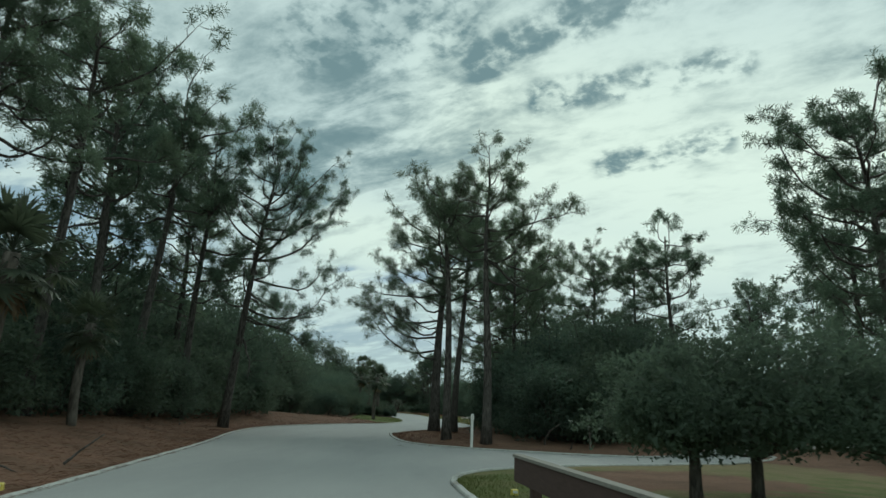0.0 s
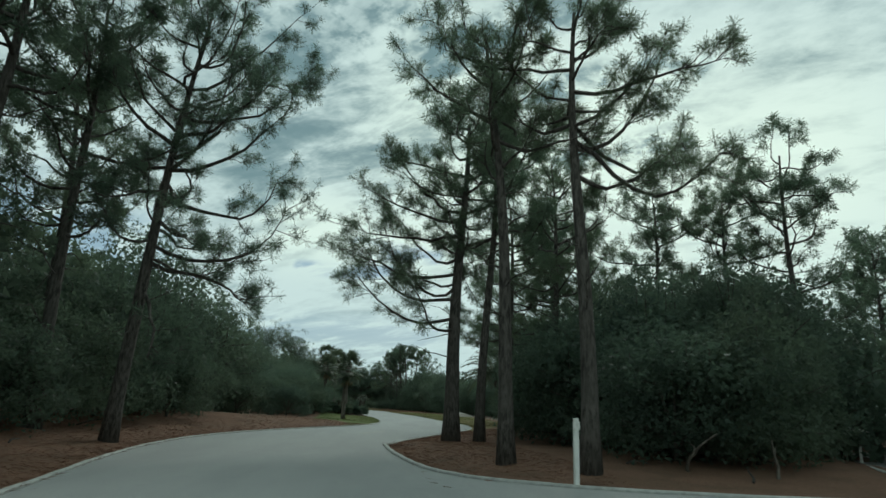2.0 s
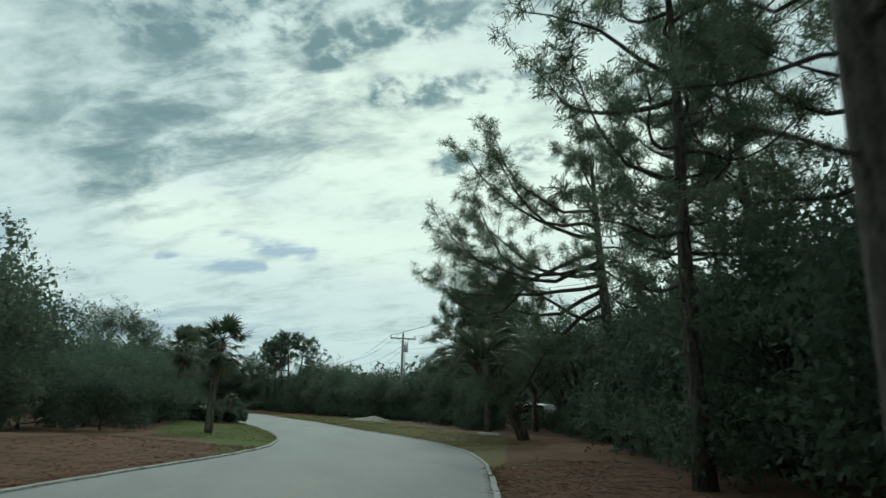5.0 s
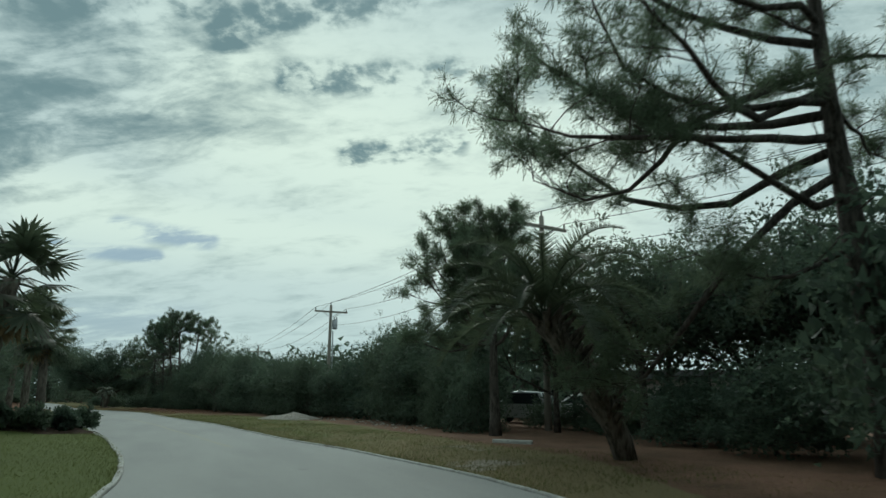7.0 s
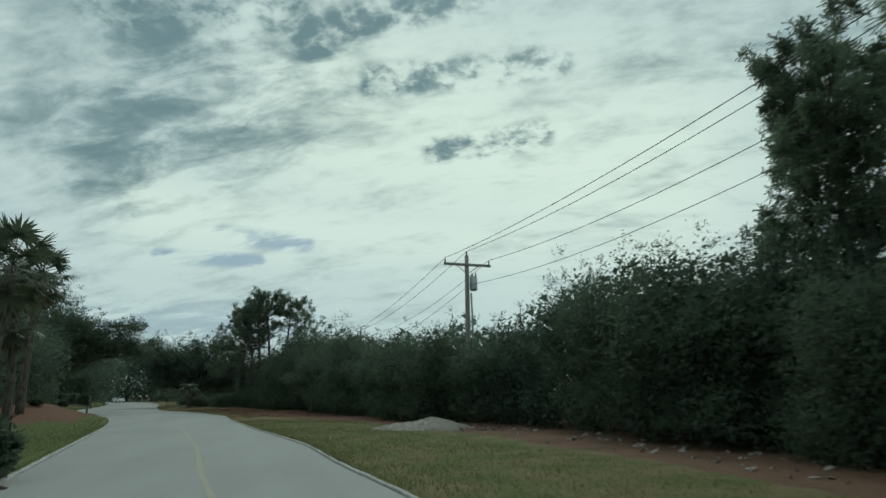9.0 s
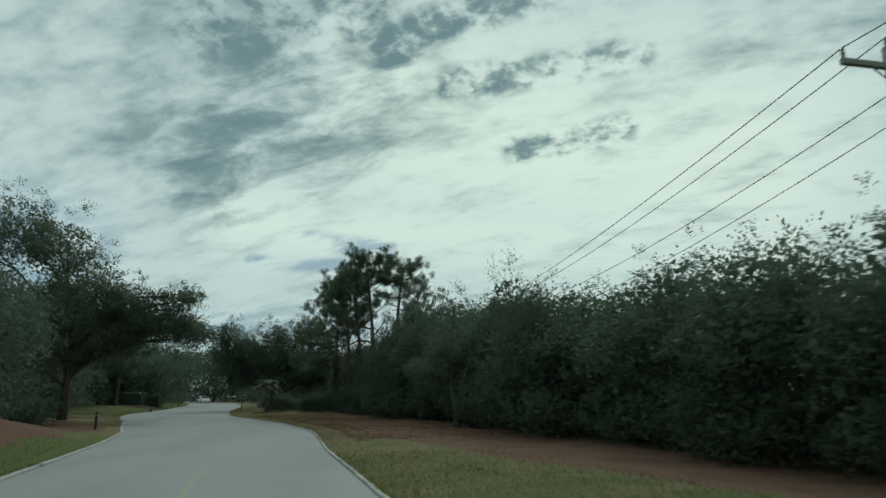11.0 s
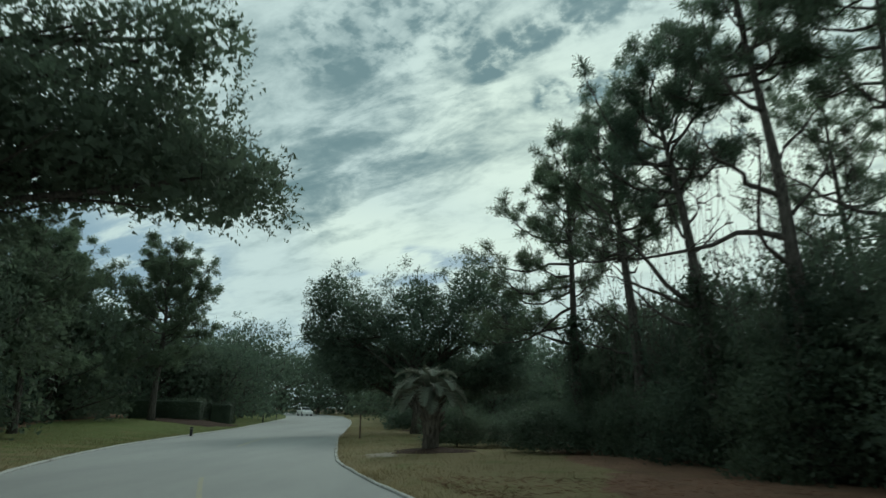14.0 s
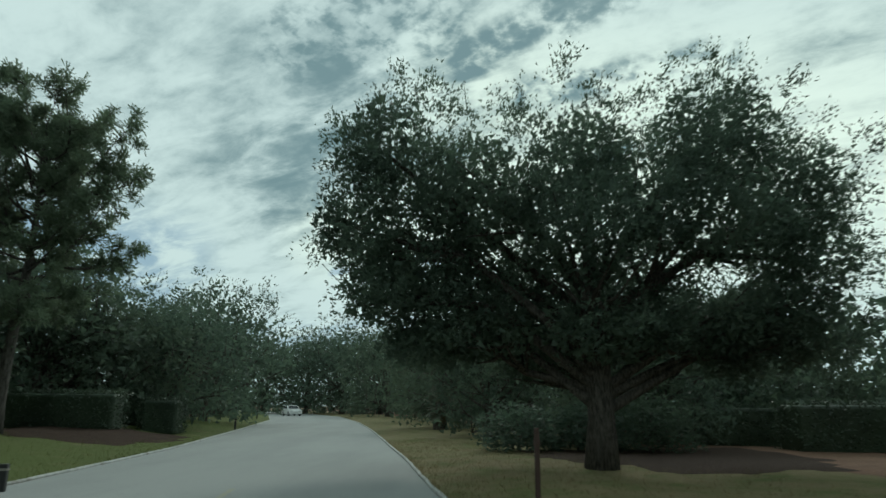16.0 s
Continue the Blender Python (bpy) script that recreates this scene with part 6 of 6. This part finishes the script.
def car(x, y, rz, paint, label, tall=1.0):
    e = root("car", x, y, max(gz(x, y), 0.0), rz, 1.0, label, "car", "cars")
    prof = [(-2.15, 0.30), (-2.2, 0.62), (-2.12, 0.86), (-1.85, 0.95 * tall), (-1.45, 1.42 * tall), (-0.2, 1.50 * tall), (0.35, 1.44 * tall), (1.05, 0.98), (1.95, 0.86), (2.18, 0.66), (2.15, 0.30)]
    g = Geo()
    rows = []
    for w, ins in ((-0.88, 0.0), (-0.80, 0.03), (0.80, 0.03), (0.88, 0.0)):
        rows.append([(px * (1 - 0.01 * (abs(w) > 0.85)), w * (1 - 0.16 * max(0, pz - 0.9) / 0.6), pz - (0.03 if abs(w) > 0.85 and pz > 0.5 else 0)) for px, pz in prof])
    v = np.array(rows).reshape(-1, 3)
    n = len(prof)
    f = [(i * n + j, i * n + j + 1, (i + 1) * n + j + 1, (i + 1) * n + j) for i in range(3) for j in range(n - 1)]
    f += [tuple(range(n))[::-1], tuple(range(3 * n, 4 * n))]
    g.add(v, f)
    bevelled(part("body", g, paint, e), 0.04, 2)
    for sg in (-1, 1):
        g = Geo()
        yy = [sg * (0.885 - 0.14 * (z - 0.9) / 0.6 + 0.004) for z in (1.0, 1.38 * tall, 1.40 * tall, 1.0)]
        g.add([(-1.62, yy[0], 1.0), (-1.32, yy[1], 1.38 * tall), (0.22, yy[2], 1.38 * tall), (0.80, yy[3], 1.0), (-1.62, yy[0] - sg * 0.02, 1.0), (-1.32, yy[1] - sg * 0.02, 1.38 * tall), (0.22, yy[2] - sg * 0.02, 1.38 * tall), (0.80, yy[3] - sg * 0.02, 1.0)],
              [(0, 1, 2, 3), (4, 7, 6, 5), (0, 4, 5, 1), (1, 5, 6, 2), (2, 6, 7, 3), (3, 7, 4, 0)])
        part("side_window", g, M_GLASS, e)
        for px in (-1.32, 1.35):
            g = Geo()
            g.tube(np.array([(px, sg * 0.70, 0.33), (px, sg * 0.74, 0.33), (px, sg * 0.88, 0.33), (px, sg * 0.91, 0.33)]), (0.29, 0.33, 0.33, 0.29), 18)
            wheel = part("wheel", g, M_TYRE, e, smooth=True)
            g = Geo()
            g.tube(np.array([(px, sg * 0.905, 0.33), (px, sg * 0.93, 0.33)]), (0.20, 0.16), 14)
            part("rim", g, M_ZINC, wheel, "grey metal rim", smooth=True)
        g = Geo()
        g.box((2.08, sg * 0.62 - 0.17, 0.62), (2.19, sg * 0.62 + 0.17, 0.78))
        bevelled(part("headlight", g, M_LENS, e), 0.02)
        g = Geo()
        g.box((-2.215, sg * 0.68 - 0.12, 0.68), (-2.10, sg * 0.68 + 0.12, 0.88))
        bevelled(part("tail_light", g, M_REDLENS, e), 0.02)
    for xa, za, xb, zb, nm in ((0.42, 1.43 * tall, 1.02, 1.02, "windscreen"), (-1.52, 1.38 * tall, -1.86, 1.0 * tall, "rear_window")):
        g = Geo()
        o = 0.02 if nm == "windscreen" else -0.02
        g.add([(xa, -0.66, za), (xa, 0.66, za), (xb, 0.76, zb), (xb, -0.76, zb), (xa + o, -0.66, za + 0.015), (xa + o, 0.66, za + 0.015), (xb + o, 0.76, zb + 0.015), (xb + o, -0.76, zb + 0.015)],
              [(0, 1, 2, 3), (7, 6, 5, 4), (0, 4, 5, 1), (1, 5, 6, 2), (2, 6, 7, 3), (3, 7, 4, 0)])
        part(nm, g, M_GLASS, e)
    return e


SILVER = car_paint("silver_paint", (0.45, 0.47, 0.48))
WHITE = car_paint("white_paint", (0.78, 0.78, 0.76))
GREY = car_paint("grey_paint", (0.16, 0.17, 0.18))
car(15.6, 76.5, 120, SILVER, "silver car parked beyond the trees", 1.12)
car(18.6, 75.2, 118, WHITE, "white car parked beyond the trees")
car(21.8, 72.6, 118, GREY, "grey car parked beyond the trees")
car(-33.5, 233, -62, WHITE, "white car far off where the lane bends")

e = root("low_building", 27.5, 84, 0.05, -38, 1.0, "long low building with a dark flat roof edge", "building")
g = Geo()
g.box((-14, -4, -0.2), (14, 4, 2.55))
part("wall", g, M_STUCCO, e)
g = Geo()
g.box((-14.8, -4.8, 2.553), (14.8, 4.8, 3.15))
bevelled(part("roof", g, M_FASCIA, e, "dark flat roof with a deep edge"), 0.03)
for i in range(7):
    g = Geo()
    g.box((-12.6 + i * 3.9, -4.06, 0.9), (-10.6 + i * 3.9, -3.98, 2.1))
    w_ = part("window", g, M_GLASS, e)
    g = Geo()
    g.box((-12.7 + i * 3.9, -4.1, 0.80), (-10.5 + i * 3.9, -4.003, 0.895))
    part("sill", g, M_WHITE, w_)

# parking kerb stop on the verge
e = root("kerb_stop", 7.4, 63.3, gz(7.4, 63.3), -57, 1.0, "pale concrete kerb stop lying at the verge", "kerb stop")
g = Geo()
g.box((-0.66, -0.07, -0.05), (0.66, 0.07, 0.11))
bevelled(part("block", g, M_KERB, e), 0.03, 2)

# loose growth and litter on the verges
M_BLADE = leaf_material("grass_blades", (0.066, 0.092, 0.026), (0.165, 0.180, 0.070), 0.3, 0.6, 0.25)
M_DRYBLADE = leaf_material("dry_grass_blades", (0.14, 0.112, 0.058), (0.28, 0.23, 0.125), 0.3, 0.7, 0.2)
M_STRAW = leaf_material("fallen_pine_needles", (0.115, 0.064, 0.044), (0.28, 0.16, 0.108), 0.1, 0.8, 0.2)
blades("grass", ((54, 100, 1, 0.05, 4.4, 26000), (56, 104, -1, 0.05, 4.6, 20000), (136, 168, -1, 0.05, 7, 12000), (10.8, 14, 1, 0.1, 3, 3000)), 0.085, 0.009, False, M_BLADE, "short mown green grass", "grass", 1)
blades("dry_grass", ((52, 104, 1, 0.03, 4.6, 13000), (104, 132, 1, 0.03, 1.8, 9000), (130, 165, 1, 0.05, 7, 14000), (118, 150, -1, 0.05, 6, 11000)), 0.085, 0.009, False, M_DRYBLADE, "sparse straw-coloured dry grass", "grass", 2)
blades("pine_straw", ((4, 54, -1, -0.12, 4.5, 24000), (22, 47, 1, -0.1, 3.5, 12000), (104, 130, 1, 1.0, 7, 12000)), 0.20, 0.010, True, M_STRAW, "scattered fallen pine needles", "pine straw", 3)

# pale chips and stones at the foot of the thicket
r = np.random.default_rng(77)
g = Geo()
for y in r.uniform(71, 89, 90):
    x = float(right_edge(y)) + r.uniform(5.2, 8.2)
    c = np.array((x, y, gz(x, y) + 0.02))
    v = unit(r, 6) * r.uniform(0.03, 0.12) * np.array((1.5, 1.0, 0.7))
    v[0], v[5] = -np.abs(v[0]), np.abs(v[5])
    g.add(c + v, [(0, 1, 2), (0, 2, 3), (0, 3, 4), (0, 4, 1), (5, 2, 1), (5, 3, 2), (5, 4, 3), (5, 1, 4)])
tagged(part("litter", g, M_SAND), "pale chips and stones lying in dark leaf litter", "litter", kind="stuff")

# fallen bits on the straw
for x, y, s, rz in ((-6.9, 12.6, 0.9, 70), (-7.3, 11.0, 0.5, 10), (-12.2, 34.0, 1.2, 40), (-10.6, 27.5, 0.7, 100), (5.0, 24.6, 0.8, 60), (3.2, 26.6, 1.2, 20)):
    r = np.random.default_rng(int(abs(x * 10)))
    g = Geo()
    g.tube(wander(r, (0, 0, 0.03), (1, 0, 0.25), s, 6, 0.16), np.linspace(0.028, 0.008, 6), 6)
    e = part("fallen_branch", g, M_BARK, smooth=True)
    e.matrix_world = pose(x, y, gz(x, y), 0, 0, rz)
    tagged(e, "bare fallen branch lying on pine straw", "branch", "fallen branches")

# crooked dead stems before the island shrubs
for x, y, h, seed in ((4.3, 25.9, 1.25, 1), (5.9, 25.2, 0.9, 3)):
    r = np.random.default_rng(seed + 40)
    g = Geo()
    p = wander(r, (0, 0, -0.1), (0.1, 0, 1), h, 8, 0.30, 0.05)
    g.tube(p, np.linspace(0.045, 0.014, 8), 7)
    g.tube(wander(r, p[3], (0.7, 0.2, 0.6), h * 0.45, 5, 0.3, 0.05), np.linspace(0.026, 0.008, 5), 6)
    e = part("dead_stem", g, M_PALMBARK, smooth=True)
    tagged(e, "pale crooked dead stem standing in pine straw", "dead stem", group="dead stems")
    e.matrix_world = pose(x, y, gz(x, y), 0, 0, 50 * seed)
